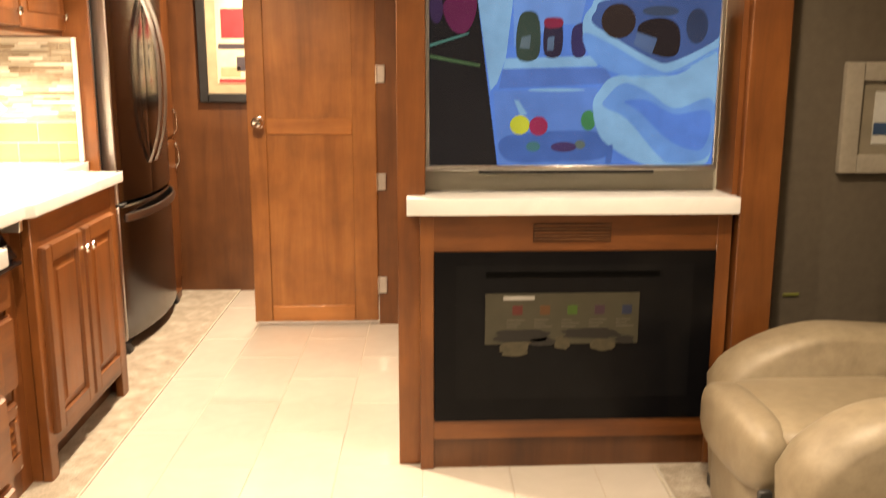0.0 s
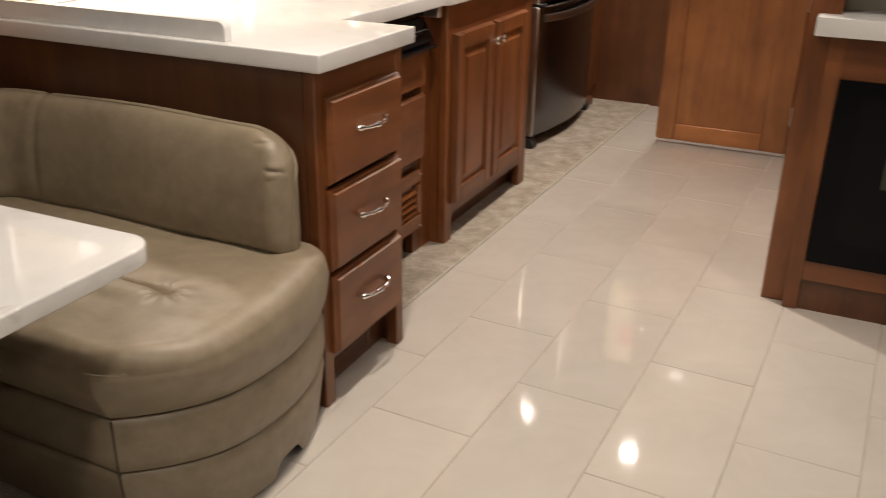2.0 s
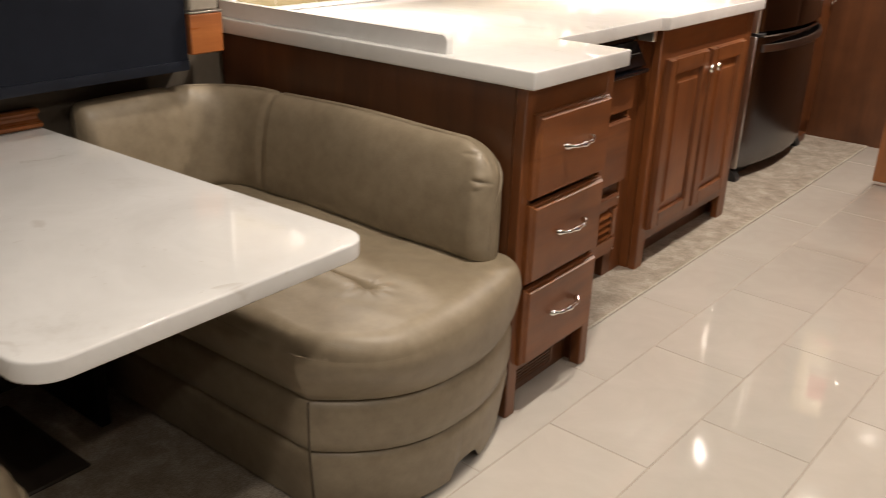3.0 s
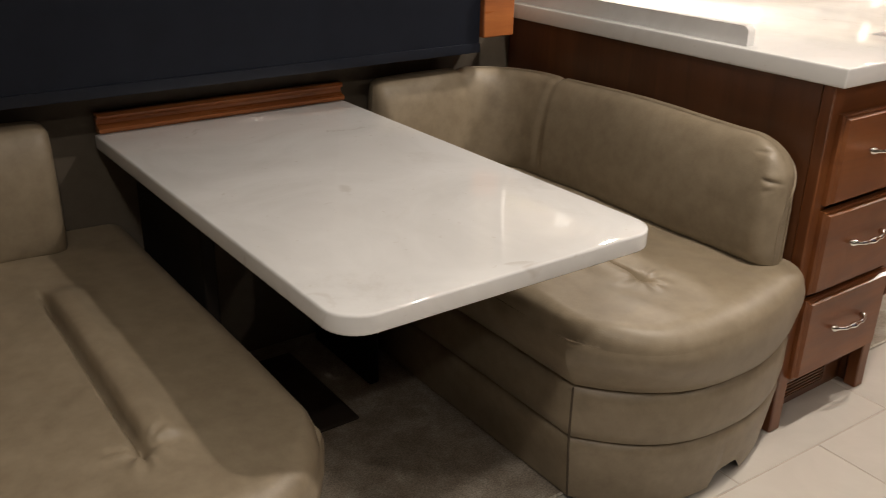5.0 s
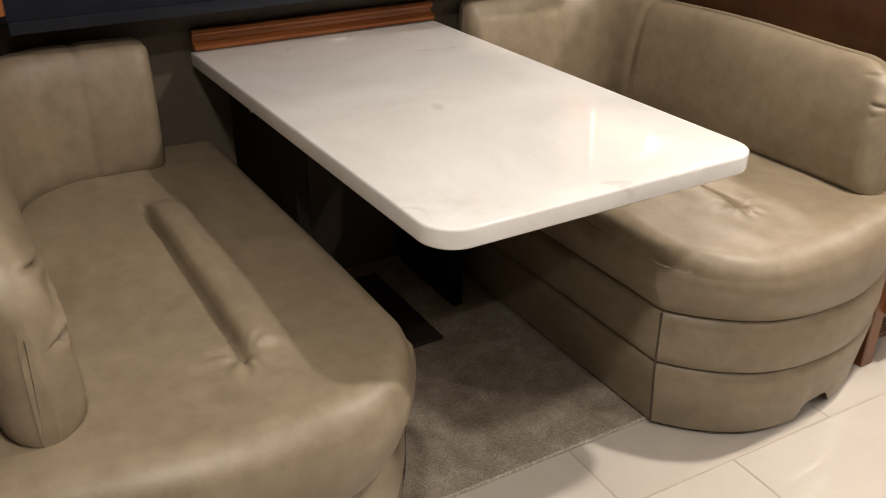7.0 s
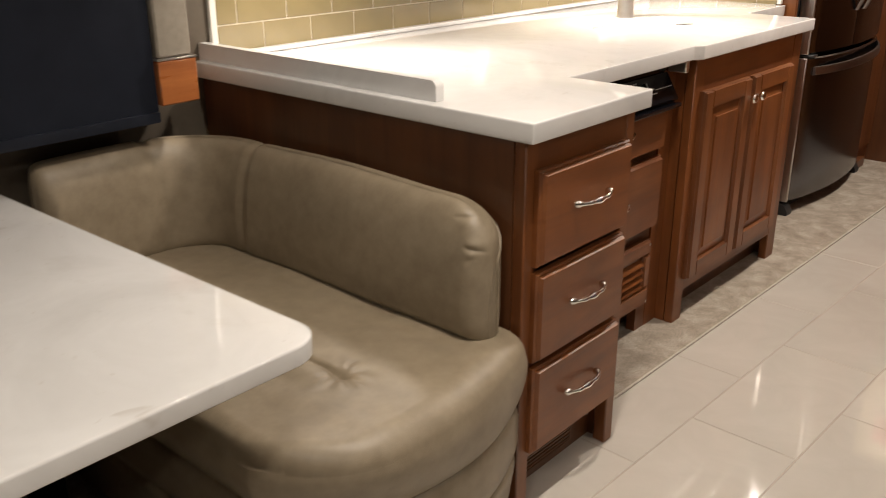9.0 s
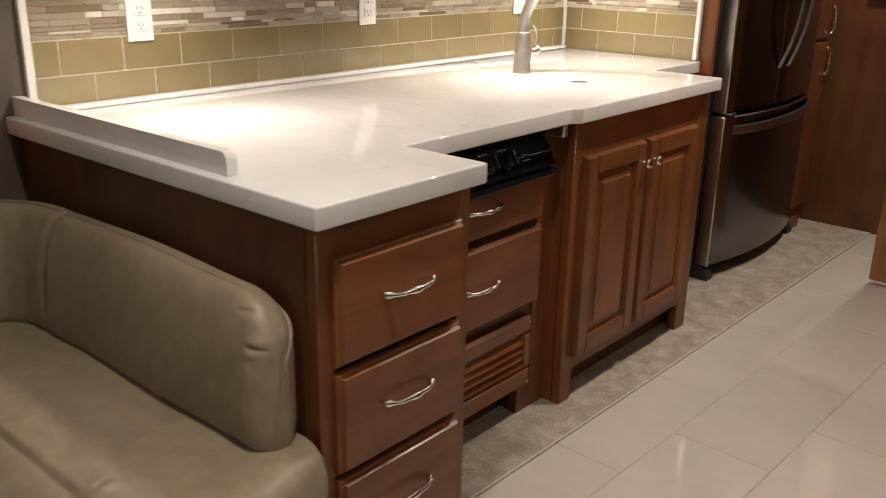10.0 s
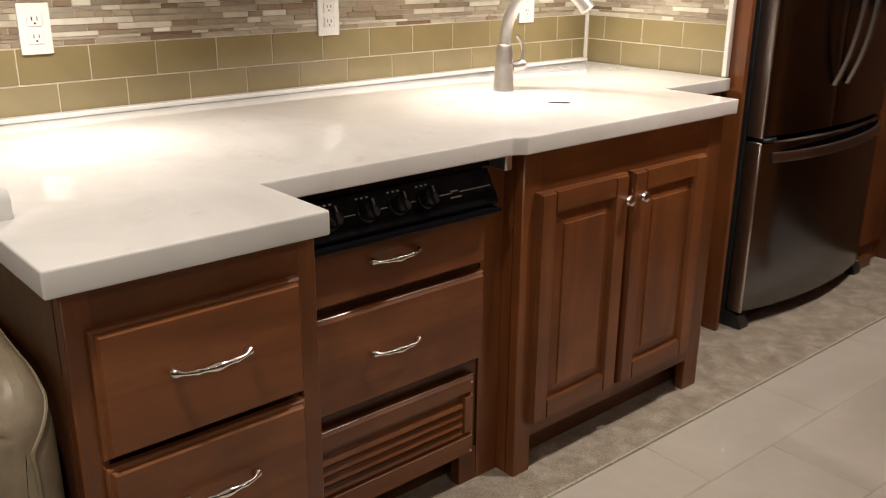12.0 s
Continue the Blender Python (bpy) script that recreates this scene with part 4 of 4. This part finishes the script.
solid("wall_marker", bm_box(2.21, 2.265, 1.294, 1.2995, 0.540, 0.549, 0.001), plain("olive green plastic", (0.16, 0.17, 0.03), 0.5), "small olive-green strip on the grey wall", "marker")

# ---- floor finishes ----
SLOPE, EDGE = 0.032, 0.018
carpet = solid("carpet", bm_prism([(X0 + 0.002, Y0 + 0.01), (-0.087 + EDGE * (Y0 - 0.9), Y0 + 0.01), (-0.087 + EDGE * (Y1 - 0.9), Y1 - 0.002), (X0 + 0.002, Y1 - 0.002)],  0.0005, 0.005), CARPET, "mottled taupe and beige patterned carpet", "carpet", kind="structure")
carpet_e = solid("carpet_east", bm_prism([(1.728 + SLOPE * (Y0 - 0.6), Y0 + 0.01), (X1 - 0.002, Y0 + 0.01), (X1 - 0.002, 1.148), (1.76, 1.148)],  0.0005, 0.005), CARPET, "mottled taupe and beige patterned carpet under the recliner", "carpet", kind="structure")

for owner, x_at, lean, y_lo, y_hi in ((carpet, -0.087 - EDGE * 0.9, EDGE, Y0 + 0.02, Y1 - 0.02), (carpet_e, 1.728 - SLOPE * 0.6, SLOPE, Y0 + 0.02, 1.14)):
    part("bound_edge", bm_tube([(x_at + lean * y, y, 0.0045) for y in (y_lo, y_hi)], 0.0038, 8), BINDING, owner, "pale stitched carpet binding")

# ---- dinette ----
def seat_bench(name, label, mirror, y_shift):
    """A dinette seat: its local y runs from the table edge (0) to its back (0.62); mirror flips it about y."""
    root = thing(name, label, "bench seat", "dinette benches")
    XW = X0 + 0.006
    D = 0.625

    def put(x, v, z):
        return (x, y_shift + (v if not mirror else -v), z)

    def right(v):
        """The rounded aisle end of the cushion: how far x goes at depth v."""
        if v < 0.30:
            return -0.075 + 0.175 * (1 - (1 - v / 0.30) ** 3.6)
        return 0.100 - 0.075 * ((v - 0.30) / (D - 0.30)) ** 1.7

    def right_base(v):
        """The same for the base, which stands back from the cushion's edge."""
        if v < 0.37:
            return -0.087 + 0.167 * (1 - (1 - (v - 0.04) / 0.33) ** 2.8)
        return 0.080 - 0.070 * ((v - 0.37) / (D - 0.37)) ** 1.9

    # outlines from the wall along the table edge, round the aisle end to the back
    path = [(XW + (-0.075 - XW) * k / 12, 0.0) for k in range(13)]
    base = [(XW + (-0.087 - XW) * k / 12, 0.04) for k in range(13)]
    for k in range(1, 81):
        v = D * (k / 80) ** 1.8
        path.append((right(v), v))
        v = 0.04 + (D - 0.04) * (k / 80) ** 1.6
        base.append((right_base(v), v))
    if mirror:  # this one's base stands back less
        base = [(a[0] + (b[0] - a[0]) * 0.4, a[1] + (b[1] - a[1]) * 0.4) for a, b in zip(path, base)]
    nrm = []
    for k, p in enumerate(base):
        a, b = Vector(base[max(k - 1, 0)]), Vector(base[min(k + 1, len(base) - 1)])
        t = (b - a).normalized()
        nrm.append(Vector((t.y, -t.x)))
    nrm = [(nrm[max(k - 1, 0)] + nrm[k] + nrm[min(k + 1, len(nrm) - 1)]).normalized() for k in range(len(nrm))]

    def outline_at(k, off, z):
        m = max(0.0, min(1.0, (z - 0.295) / 0.115))
        m = m * m * (3 - 2 * m)
        x = base[k][0] + (path[k][0] - base[k][0]) * m
        y = base[k][1] + (path[k][1] - base[k][1]) * m
        off -= 0.022 * max(0.0, (0.17 - z) / 0.17)
        return x + nrm[k].x * off, y + nrm[k].y * off

    def skirt(levels, arch=0.0):
        rows = []
        for off, z in levels:
            row = []
            for k in range(len(path)):
                x, y = outline_at(k, off, z)
                up = arch * max(0.0, 1 - ((y - 0.395) / 0.055) ** 4) ** 0.7 if z < 0.05 and x > -0.06 else 0.0
                row.append(put(x, y, z + up))
            rows.append(row)
        return bm_grid(rows)

    # cushion top as a fine sheet with a rolled edge, a seam and a tuck
    nu, nv = 170, 200
    rows = []
    gx0, gx1, gv = (-0.70, -0.118, 0.266) if mirror else (-0.80, -0.125, 0.255)
    for j in range(nv + 1):
        v = D * (j / nv) ** 1.25
        xr = right(v)
        row = []
        for i in range(nu + 1):
            u = 1 - (1 - i / nu) ** 1.25
            x = XW + (xr - XW) * u
            d1, d2 = v, (xr - x) * 0.75
            r = 0.042
            e1, e2 = max(0.0, 1 - d1 / r), max(0.0, 1 - d2 / r)
            e = min(1.0, math.hypot(e1, e2))
            z = 0.462 - r * (1 - math.sqrt(max(0.0, 1 - e * e)))
            z += 0.010 * math.exp(-((v - 0.30) / 0.2) ** 2) * (1 - e) - 0.004 * math.sin(x * 5 + v * 3)
            along = 1 / (1 + math.exp((x - gx1) / 0.012)) * (1 / (1 + math.exp(-(x - gx0) / 0.016)))
            z -= (0.022 if mirror else 0.013) * along * math.exp(-((v - gv - 0.002) / 0.0065) ** 2)
            roll = (v - gv + 0.034) / 0.034
            fall = max(0.0, 1 - abs(roll) ** 2.4) ** 0.6 if roll > 0 else math.exp(-(roll / 1.05) ** 2)
            z += (0.022 if mirror else 0.008) * along * fall
            rr = math.hypot(x - gx1, v - gv)
            ang = math.atan2(v - gv, x - gx1)
            z -= (0.012 if mirror else 0.009) * math.exp(-(rr / 0.018) ** 2)
            z += (0.0035 if mirror else 0.0018) * math.cos(ang * 8 + 0.6 + 1.2 * math.sin(ang * 3)) * math.exp(-((rr - 0.034) / 0.024) ** 2) * (1 if x > gx1 - 0.02 else 0.25)
            z += 0.0018 * math.sin(x * 23 + math.sin(v * 19) * 2) * math.sin(v * 31 + x * 7) * (1 - e)
            row.append(put(x, v, z))
        rows.append(row)
    part("seat_cushion", bm_grid(rows), LEATHER, root, smooth=80)
    part("cushion_boxing", skirt([(-0.001, 0.4225), (0.002, 0.413), (0.005, 0.40), (0.007, 0.38), (0.008, 0.36), (0.006, 0.325), (-0.001, 0.304), (-0.016, 0.297)]), LEATHER, root, smooth=80)
    part("upper_band", skirt([(-0.018, 0.299), (-0.005, 0.292), (0.001, 0.270), (0.001, 0.205), (-0.003, 0.178), (-0.015, 0.170)]), LEATHER, root, smooth=80)
    part("lower_band", skirt([(-0.016, 0.172), (-0.004, 0.165), (0.0, 0.145), (0.0, 0.07), (0.0, 0.048), (0.0, 0.012)], 0.036), LEATHER, root, smooth=80)
    pts = []
    for q in range(11):
        z = 0.014 + 0.282 * q / 10
        x, y = outline_at(13, 0.0006, z)
        pts.append(put(x, y, z))
    part("seam", bm_tube(pts, 0.0024, 8), CREASE, root)
    # Box under the seat, near-black to paint the shade of the hollow.
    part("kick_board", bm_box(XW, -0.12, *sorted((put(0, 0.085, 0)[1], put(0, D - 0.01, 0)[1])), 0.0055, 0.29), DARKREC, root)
    return root


# gathered tucks at the rounded end: from and to (metres from the end), height, tilt, depth
LONG_TUCKS = [(0.150, 0.020, 0.685, -0.020, 0.0105), (0.135, 0.004, 0.628, 0.030, 0.0120), (0.060, 0.004, 0.606, 0.006, 0.0070), (0.10, 0.02, 0.575, 0.012, 0.0025)]
TUCKS = [(0.085, 0.030, 0.708, -0.003, 0.0085), (0.048, -0.004, 0.652, 0.003, 0.0110), (0.040, 0.004, 0.636, -0.008, 0.0050), (0.09, 0.01, 0.60, 0.01, 0.0012)]


def bench_back(bench, mirror, y_shift, x_end, wall_len, top=0.744):
    """An L-shaped upholstered back: along the wall, round the corner, and out to the aisle."""
    XW = X0 + 0.085

    def put(x, v, z):
        return (x, y_shift + (v if not mirror else -v), z)

    # centre line, v runs from the back (0) towards the table (negative)
    R = 0.23 if mirror else 0.16
    vb = -0.062
    line = []
    n1 = 22
    for k in range(n1):
        line.append((XW, -wall_len + (wall_len + vb - R) * k / (n1 - 1)))
    for k in range(1, 13):
        a = math.pi / 2 * k / 12
        line.append((XW + R - R * math.cos(a), vb - R + R * math.sin(a)))
    n2 = 110
    for k in range(1, n2 + 1):
        u = k / n2
        u = 1 - (1 - u) ** 1.5
        line.append((XW + R + (x_end - XW - R) * u, vb))
    s, acc = [0.0], 0.0
    for a, b in zip(line, line[1:]):
        acc += math.dist(a, b)
        s.append(acc)
    L = acc
    seams = [(s[n1 - 1] - 0.01, 0.25 if mirror else 0.35), (s[n1 + 11] + 0.05, 0.45)]

    def section(k):
        p = Vector(line[k])
        t = (Vector(line[min(k + 1, len(line) - 1)]) - Vector(line[max(k - 1, 0)])).normalized()
        n = Vector((t.y, -t.x))  # towards the sitter
        ends = L - s[k]
        h = top
        r = 0.115
        if ends < r:
            h = top - r + math.sqrt(max(0.0, r * r - (r - ends) ** 2))
        th = 0.058
        if ends < 0.045:
            th *= max(0.25, math.sqrt(max(0.0, 1 - (1 - ends / 0.045) ** 2)))
        if s[k] < 0.035:
            q = math.sqrt(max(0.0, 1 - (1 - s[k] / 0.035) ** 2))
            th *= 0.35 + 0.65 * q
            h -= 0.02 * (1 - q)
        for sm, amount in seams:
            g = amount * math.exp(-((s[k] - sm) / 0.009) ** 2)
            h -= 0.022 * g
            th -= 0.016 * g
        h += 0.004 * math.sin(s[k] * 9)
        th += 0.003 * math.sin(s[k] * 13 + 1)
        z0 = 0.455
        pts = []
        m = 210
        for j in range(m):
            a = 2 * math.pi * j / m
            c, sn = math.cos(a), math.sin(a)
            ex = 0.50
            w = th * math.copysign(abs(c) ** ex, c)
            zz = (z0 + h) / 2 + (h - z0) / 2 * math.copysign(abs(sn) ** (0.50 if sn > 0 else 0.3), sn)
            belly = 0.012 * math.sin(max(0.0, (zz - z0) / (h - z0)) * math.pi) if c > 0 else 0.0
            lean = -0.035 * (zz - z0) / 0.3 if c > 0 else 0.0
            fold = 0.0
            if c > 0 and ends < 0.20:
                for e0, e1, zt, tilt, deep in LONG_TUCKS if mirror else TUCKS:
                    deep *= 1.0 if mirror else 0.45
                    mid, half = (e0 + e1) / 2, (e0 - e1) / 2
                    win = max(0.0, 1 - ((ends - mid) / half) ** 2)
                    off = zz - zt - tilt * (ends - mid) / half
                    fold += win * (-deep * math.exp(-(off / 0.0032) ** 2) + 0.5 * deep * math.exp(-((off - 0.011) / 0.007) ** 2) + 0.35 * deep * math.exp(-((off + 0.012) / 0.008) ** 2))
            q = p + n * (w + belly * th / 0.058 + lean * th / 0.058 + fold)
            pts.append(put(q.x, q.y, zz))
        return pts

    back = part("backrest", bm_grid([section(k) for k in range(len(line))], True, True), LEATHER, bench, smooth=70)
    if not mirror:
        rim = [section(k)[int(210 * 140 / 360)] for k in range(len(line)) if L - s[k] < 0.42]
        rim += [section(len(line) - 1)[int(210 * a / 360)] for a in range(146, 222, 6)]
        part("piping", bm_tube(rim, 0.0036, 8), LEATHER, back)


bench = seat_bench("dinette_bench", "taupe leather dinette bench with rounded end beside the drawer cabinet", False, -0.640)
bench_back(bench, False, -0.004, -0.022, 0.520, 0.739)
bench = seat_bench("dinette_bench", "taupe leather dinette bench with a long stitched groove", True, -1.175)
bench_back(bench, True, -1.788, -0.055, 0.455)
solid("dinette_end_panel", bm_box(X0 + 0.002, 0.0, -1.835, -1.812, 0.0, 0.74, 0.003), WOOD_DARK, "dark cherry panel behind the front dinette bench", "panel")

TABZ = 0.688


def round_rect(x0, x1, y0, y1, r):
    pts = [(x0, y0)]
    for cx, cy, a0 in ((x1 - r, y0 + r, -90), (x1 - r, y1 - r, 0)):
        pts += [(cx + r * math.cos(radians(a0 + 10 * k)), cy + r * math.sin(radians(a0 + 10 * k))) for k in range(10)]
    return pts + [(x0, y1)]


tb = thing("dinette_table", "white quartz dinette table with rounded corners fixed to the wall", "table")
ASKEW = 0.0165
part("tabletop", bm_prism([(x, y + ASKEW * (x + 0.04)) for x, y in round_rect(-1.030, 0.063, -1.209, -0.571, 0.058)], TABZ - 0.0335, TABZ, 0.005, 3), QUARTZ, tb)
part("support_panel", bm_box(-1.02, -0.62, -1.150, -1.120, 0.0055, TABZ - 0.043, 0.004), DARKREC, tb, "dark folding support, kitchen-side panel added")
# Added panel, no such support known; covers a bright spot beyond it.
part("support_panel", bm_box(-1.02, -0.72, -0.700, -0.670, 0.0055, TABZ - 0.043, 0.004), DARKREC, tb, "dark folding support, kitchen-side panel added")
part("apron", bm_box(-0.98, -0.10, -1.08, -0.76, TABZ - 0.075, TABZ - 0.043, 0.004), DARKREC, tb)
# Thin dark brown slab on the carpet, below the tabletop.
part("floor_slab", bm_box(-0.98, -0.60, -0.98, -0.80, 0.0055, 0.016, 0.004), DARKSLAB, tb, "thin dark brown slab on the carpet under the table")
part("screw", bm_lathe([(0.007, 0.0), (0.006, -0.003), (0.002, -0.004)], (-0.86, -1.151, 0.585), 12, "y"), CHROME, tb)
tr = bmesh.new()
prof = [(0.0, 0.0), (0.030, 0.0), (0.033, 0.005), (0.032, 0.012), (0.020, 0.016), (0.013, 0.021), (0.011, 0.029), (0.014, 0.035), (0.022, 0.037), (0.024, 0.043), (0.019, 0.050), (0.0, 0.050)]
bm_grid([[(-1.050 + a, y, TABZ + 0.001 + b * 0.88) for a, b in prof] for y in (-1.216, -0.586)], True, True, tr)
solid("table_trim", tr, WOOD_TRIM, "orange cherry moulding along the wall edge of the table", "trim", smooth=30)

# window over the dinette
wn = thing("window_1", "wide dark window at night with black frame", "window", kind="structure")
WY0, WY1, WZ0, WZ1 = WIN
part("pane", bm_box(X0 - 0.055, X0 - 0.045, WY0 + 0.02, WY1 - 0.02, WZ0 + 0.02, WZ1 - 0.02), NIGHT, wn)
for y0, y1 in ((WY0, WY0 + 0.04), (WY1 - 0.04, WY1)):
    part("window_frame", bm_box(X0 - 0.07, X0 + 0.010, y0, y1, WZ0, WZ1, 0.004), NIGHTF, wn)
for z0, z1 in ((WZ0, WZ0 + 0.035), (WZ1 - 0.035, WZ1)):
    part("window_frame", bm_box(X0 - 0.07, X0 + 0.009, WY0 + 0.04, WY1 - 0.04, z0, z1, 0.004), NIGHTF, wn)
part("window_sill", bm_box(X0 - 0.044, X0 + 0.016, WY0 + 0.04, WY1 - 0.04, WZ0 + 0.035, WZ0 + 0.048, 0.004), NIGHTF, wn)
sh = thing("roller_shade", "black night shade hanging inside the window valance", "shade")
part("cloth", bm_box(-0.922, -0.916, -1.599, -0.223, 0.822, 1.76), SHADE, sh)
part("hem_bar", bm_box(-0.928, -0.910, -1.599, -0.223, 0.796, 0.822, 0.005, 2), NIGHTF, sh)
for y0, y1 in ((-0.222, -0.118), (-1.705, -1.600)):
    vl = thing("valance_leg", "grey padded window valance leg with an orange cherry foot", "valance", "valance legs")
    part("padded_side", bm_box(X0 + 0.011, -0.905, y0 + 0.006, y1 - 0.006, 0.946, 1.78, 0.012, 3), FABRIC, vl)
    part("foot", bm_box(X0 + 0.011, -0.898, y0, y1, 0.836, 0.940, 0.003), WOOD_TRIM, vl, "orange cherry foot block")
    part("cap_line", bm_box(X0 + 0.011, -0.897, y0 - 0.001, y1 + 0.001, 0.9405, 0.9455, 0.001), STEEL_EDGE, vl)

# recliner
rcl = thing("recliner", "taupe leather recliner with rounded arms on the carpet", "recliner", at=(0.02, 0.0, 0.0))


def cushion(x0, x1, y0, y1, z0, z1, ex=0.35, bulge=0.0, n=22):
    rows = []
    for i in range(n // 2 + 1):
        ph = -math.pi / 2 + math.pi * i / (n // 2)
        cp, sp_ = abs(math.cos(ph)) ** ex, math.copysign(abs(math.sin(ph)) ** ex, math.sin(ph))
        row = []
        for k in range(n):
            a = 2 * math.pi * k / n
            c, s = math.cos(a), math.sin(a)
            row.append(((x0 + x1) / 2 + (x1 - x0) / 2 * cp * math.copysign(abs(c) ** ex, c), (y0 + y1) / 2 + (y1 - y0) / 2 * cp * math.copysign(abs(s) ** ex, s), (z0 + z1) / 2 + (z1 - z0) / 2 * sp_))
        rows.append(row)
    return bm_grid(rows, True, False)


def arm(y0, y1, x_front, swell=2.2):
    rows = []
    for k in range(13):
        y = y0 + (y1 - y0) * k / 12
        e = 0.03 * (abs(k - 6) / 6) ** 3
        row = []
        for j in range(25):
            u = j / 24
            x = x_front + e + (2.62 - x_front - 2 * e) * u
            z = 0.385 + 0.165 * math.sin(min(1.0, u * swell) * math.pi / 2) ** 0.62 - e - 0.05 * max(0.0, u - 0.45)
            row.append((x, y, z))
        row.append((2.62 - e, y, 0.05))
        row.append((x_front + 0.025 + e, y, 0.05))
        rows.append(row)
    return bm_grid(rows, True, True)


part("arm", arm(0.175, 0.385, 1.765, 3.2), LEATHER, rcl, smooth=60)
part("arm", arm(0.835, 1.030, 1.825), LEATHER, rcl, smooth=60)
part("seat", cushion(1.80, 2.42, 0.388, 0.833, 0.28, 0.432, 0.3), LEATHER, rcl, smooth=80)
part("leg_rest", cushion(1.785, 1.86, 0.42, 0.815, 0.05, 0.34, 0.35), LEATHER, rcl, smooth=80)
part("front_roll", cushion(1.735, 1.865, 0.395, 0.835, 0.245, 0.440, 0.60), LEATHER, rcl, smooth=80)
part("back", cushion(2.36, 2.66, 0.38, 0.84, 0.30, 1.02, 0.45), LEATHER, rcl, smooth=80)
part("base", bm_box(1.85, 2.55, 0.22, 0.99, 0.0055, 0.06, 0.01), BLACKM, rcl)
part("lever", bm_box(1.756, 1.790, 0.380, 0.398, 0.20, 0.29, 0.004), BLACKM, rcl, "black release lever")

# ---- pieces of the floor and the backsplash ----
def tile_mesh(name, w, d, h, material, bev=0.0015):
    return mesh_of(name, bm_box(-w / 2, w / 2, -d / 2, d / 2, -h, 0, bev), material, 40)


TW, TD = 0.2835, 0.570
ft = tile_mesh("floor_tile", TW - 0.0035, TD - 0.0035, 0.008, TILE, 0.0012)
turn = Matrix.Rotation(-math.atan(SLOPE), 4, "Z")
for col in range(-2, 8):
    for row in range(-8, 8):
        lx = 0.395 + (col + 0.5) * TW
        ly = (0.353 if col % 2 == 0 else 0.065) + (row + 0.5) * TD
        m = Matrix.Translation((0, 0.6, 0)) @ turn @ Matrix.Translation((lx, ly - 0.6, 0))
        p = m.translation
        if p.y < Y0 + 0.3 or p.y > Y1 + 0.2 or p.x < -0.35 or p.x > 1.95:
            continue
        t = new("floor_tile", ft)
        t.parent, t.matrix_local = floor, m

GW, GH = 0.169, 0.0845
def row_cuts(first_joint, lo, hi):
    cuts, j = [lo], first_joint
    while j < hi - 0.012:
        if j > lo + 0.012:
            cuts.append(j)
        j += GW
    return list(zip(cuts, cuts[1:] + [hi]))


cut_meshes = {}


def cut_tile(w, face):
    key = (round(w, 3), face)
    if key not in cut_meshes:
        d = (w - 0.003) / 2
        h = GH / 2 - 0.0015
        box = bm_box(0, 0.006, -d, d, -h, h, 0.001) if face == "x" else bm_box(-d, d, -0.006, 0, -h, h, 0.001)
        cut_meshes[key] = mesh_of("glass_tile", box, GTILE, 40)
    return cut_meshes[key]


for r, joint in ((0, 0.373 - 2 * GW), (1, 0.456 - 3 * GW)):
    z = 0.9405 + r * (GH + 0.001)
    for a, b in row_cuts(joint, 0.054, 2.303):
        t = new("glass_tile", cut_tile(b - a, "x"))
        t.parent, t.matrix_local = bs, pose(X0 + 0.0055, (a + b) / 2, z)
for r, joint in ((0, -0.883), (1, -0.965)):
    z = 0.9405 + r * (GH + 0.001)
    for a, b in row_cuts(joint, X0 + 0.019, -0.460):
        t = new("glass_tile", cut_tile(b - a, "y"))
        t.parent, t.matrix_local = bn, pose((a + b) / 2, 2.3145, z)

rng = random.Random(7)
WIDTHS, HEIGHTS = (0.045, 0.075, 0.105, 0.140), (0.0142, 0.0066, 0.0104)
strips = {(w, h): mesh_of("mosaic_strip", bm_box(0, 0.006, 0.0006, w - 0.0012, 0.0, h, 0.0006), MOSAIC, 40) for w in WIDTHS for h in HEIGHTS}
ROWS, z = [], 1.0705
while z < 1.40:
    h = HEIGHTS[rng.choice((0, 1, 2, 2))]
    ROWS.append((z, h))
    z += h + 0.0013
rest = bmesh.new()
count = 0
for z, h in ROWS:
    y = 0.054
    while y < 2.29:
        w = rng.choice(WIDTHS)
        if y + w > 2.30:
            break
        if z < 1.195 and count < 298:
            t = new("mosaic_strip", strips[w, h])
            t.parent, t.matrix_local = bs, pose(X0 + 0.0055 + rng.random() * 0.001, y, z)
            count += 1
        else:
            x = X0 + 0.0055
            c = [rest.verts.new(q) for q in ((x + 0.006, y, z), (x + 0.006, y + w - 0.0015, z), (x + 0.006, y + w - 0.0015, z + h), (x + 0.006, y, z + h), (x, y, z), (x, y + w - 0.0015, z), (x, y + w - 0.0015, z + h), (x, y, z + h))]
            for f in ((0, 1, 2, 3), (4, 5, 1, 0), (1, 5, 6, 2), (3, 2, 6, 7), (4, 0, 3, 7)):
                rest.faces.new([c[i] for i in f])
        y += w
mo = new("mosaic_field", mesh_of("mosaic_field", rest, MOSAIC_I, 40))
mo.parent = bs
tagged(mo, kind="stuff")
side = bmesh.new()
for z, h in ROWS:
    x = X0 + 0.02
    while x < -0.47:
        w = min(rng.choice(WIDTHS), -0.46 - x)
        bm_box(x, x + w - 0.0015, 2.3085, 2.3145, z, z + h, bm=side)
        x += w
mo = new("mosaic_field", mesh_of("mosaic_field", side, MOSAIC_I, 40))
mo.parent = bn
tagged(mo, kind="stuff")
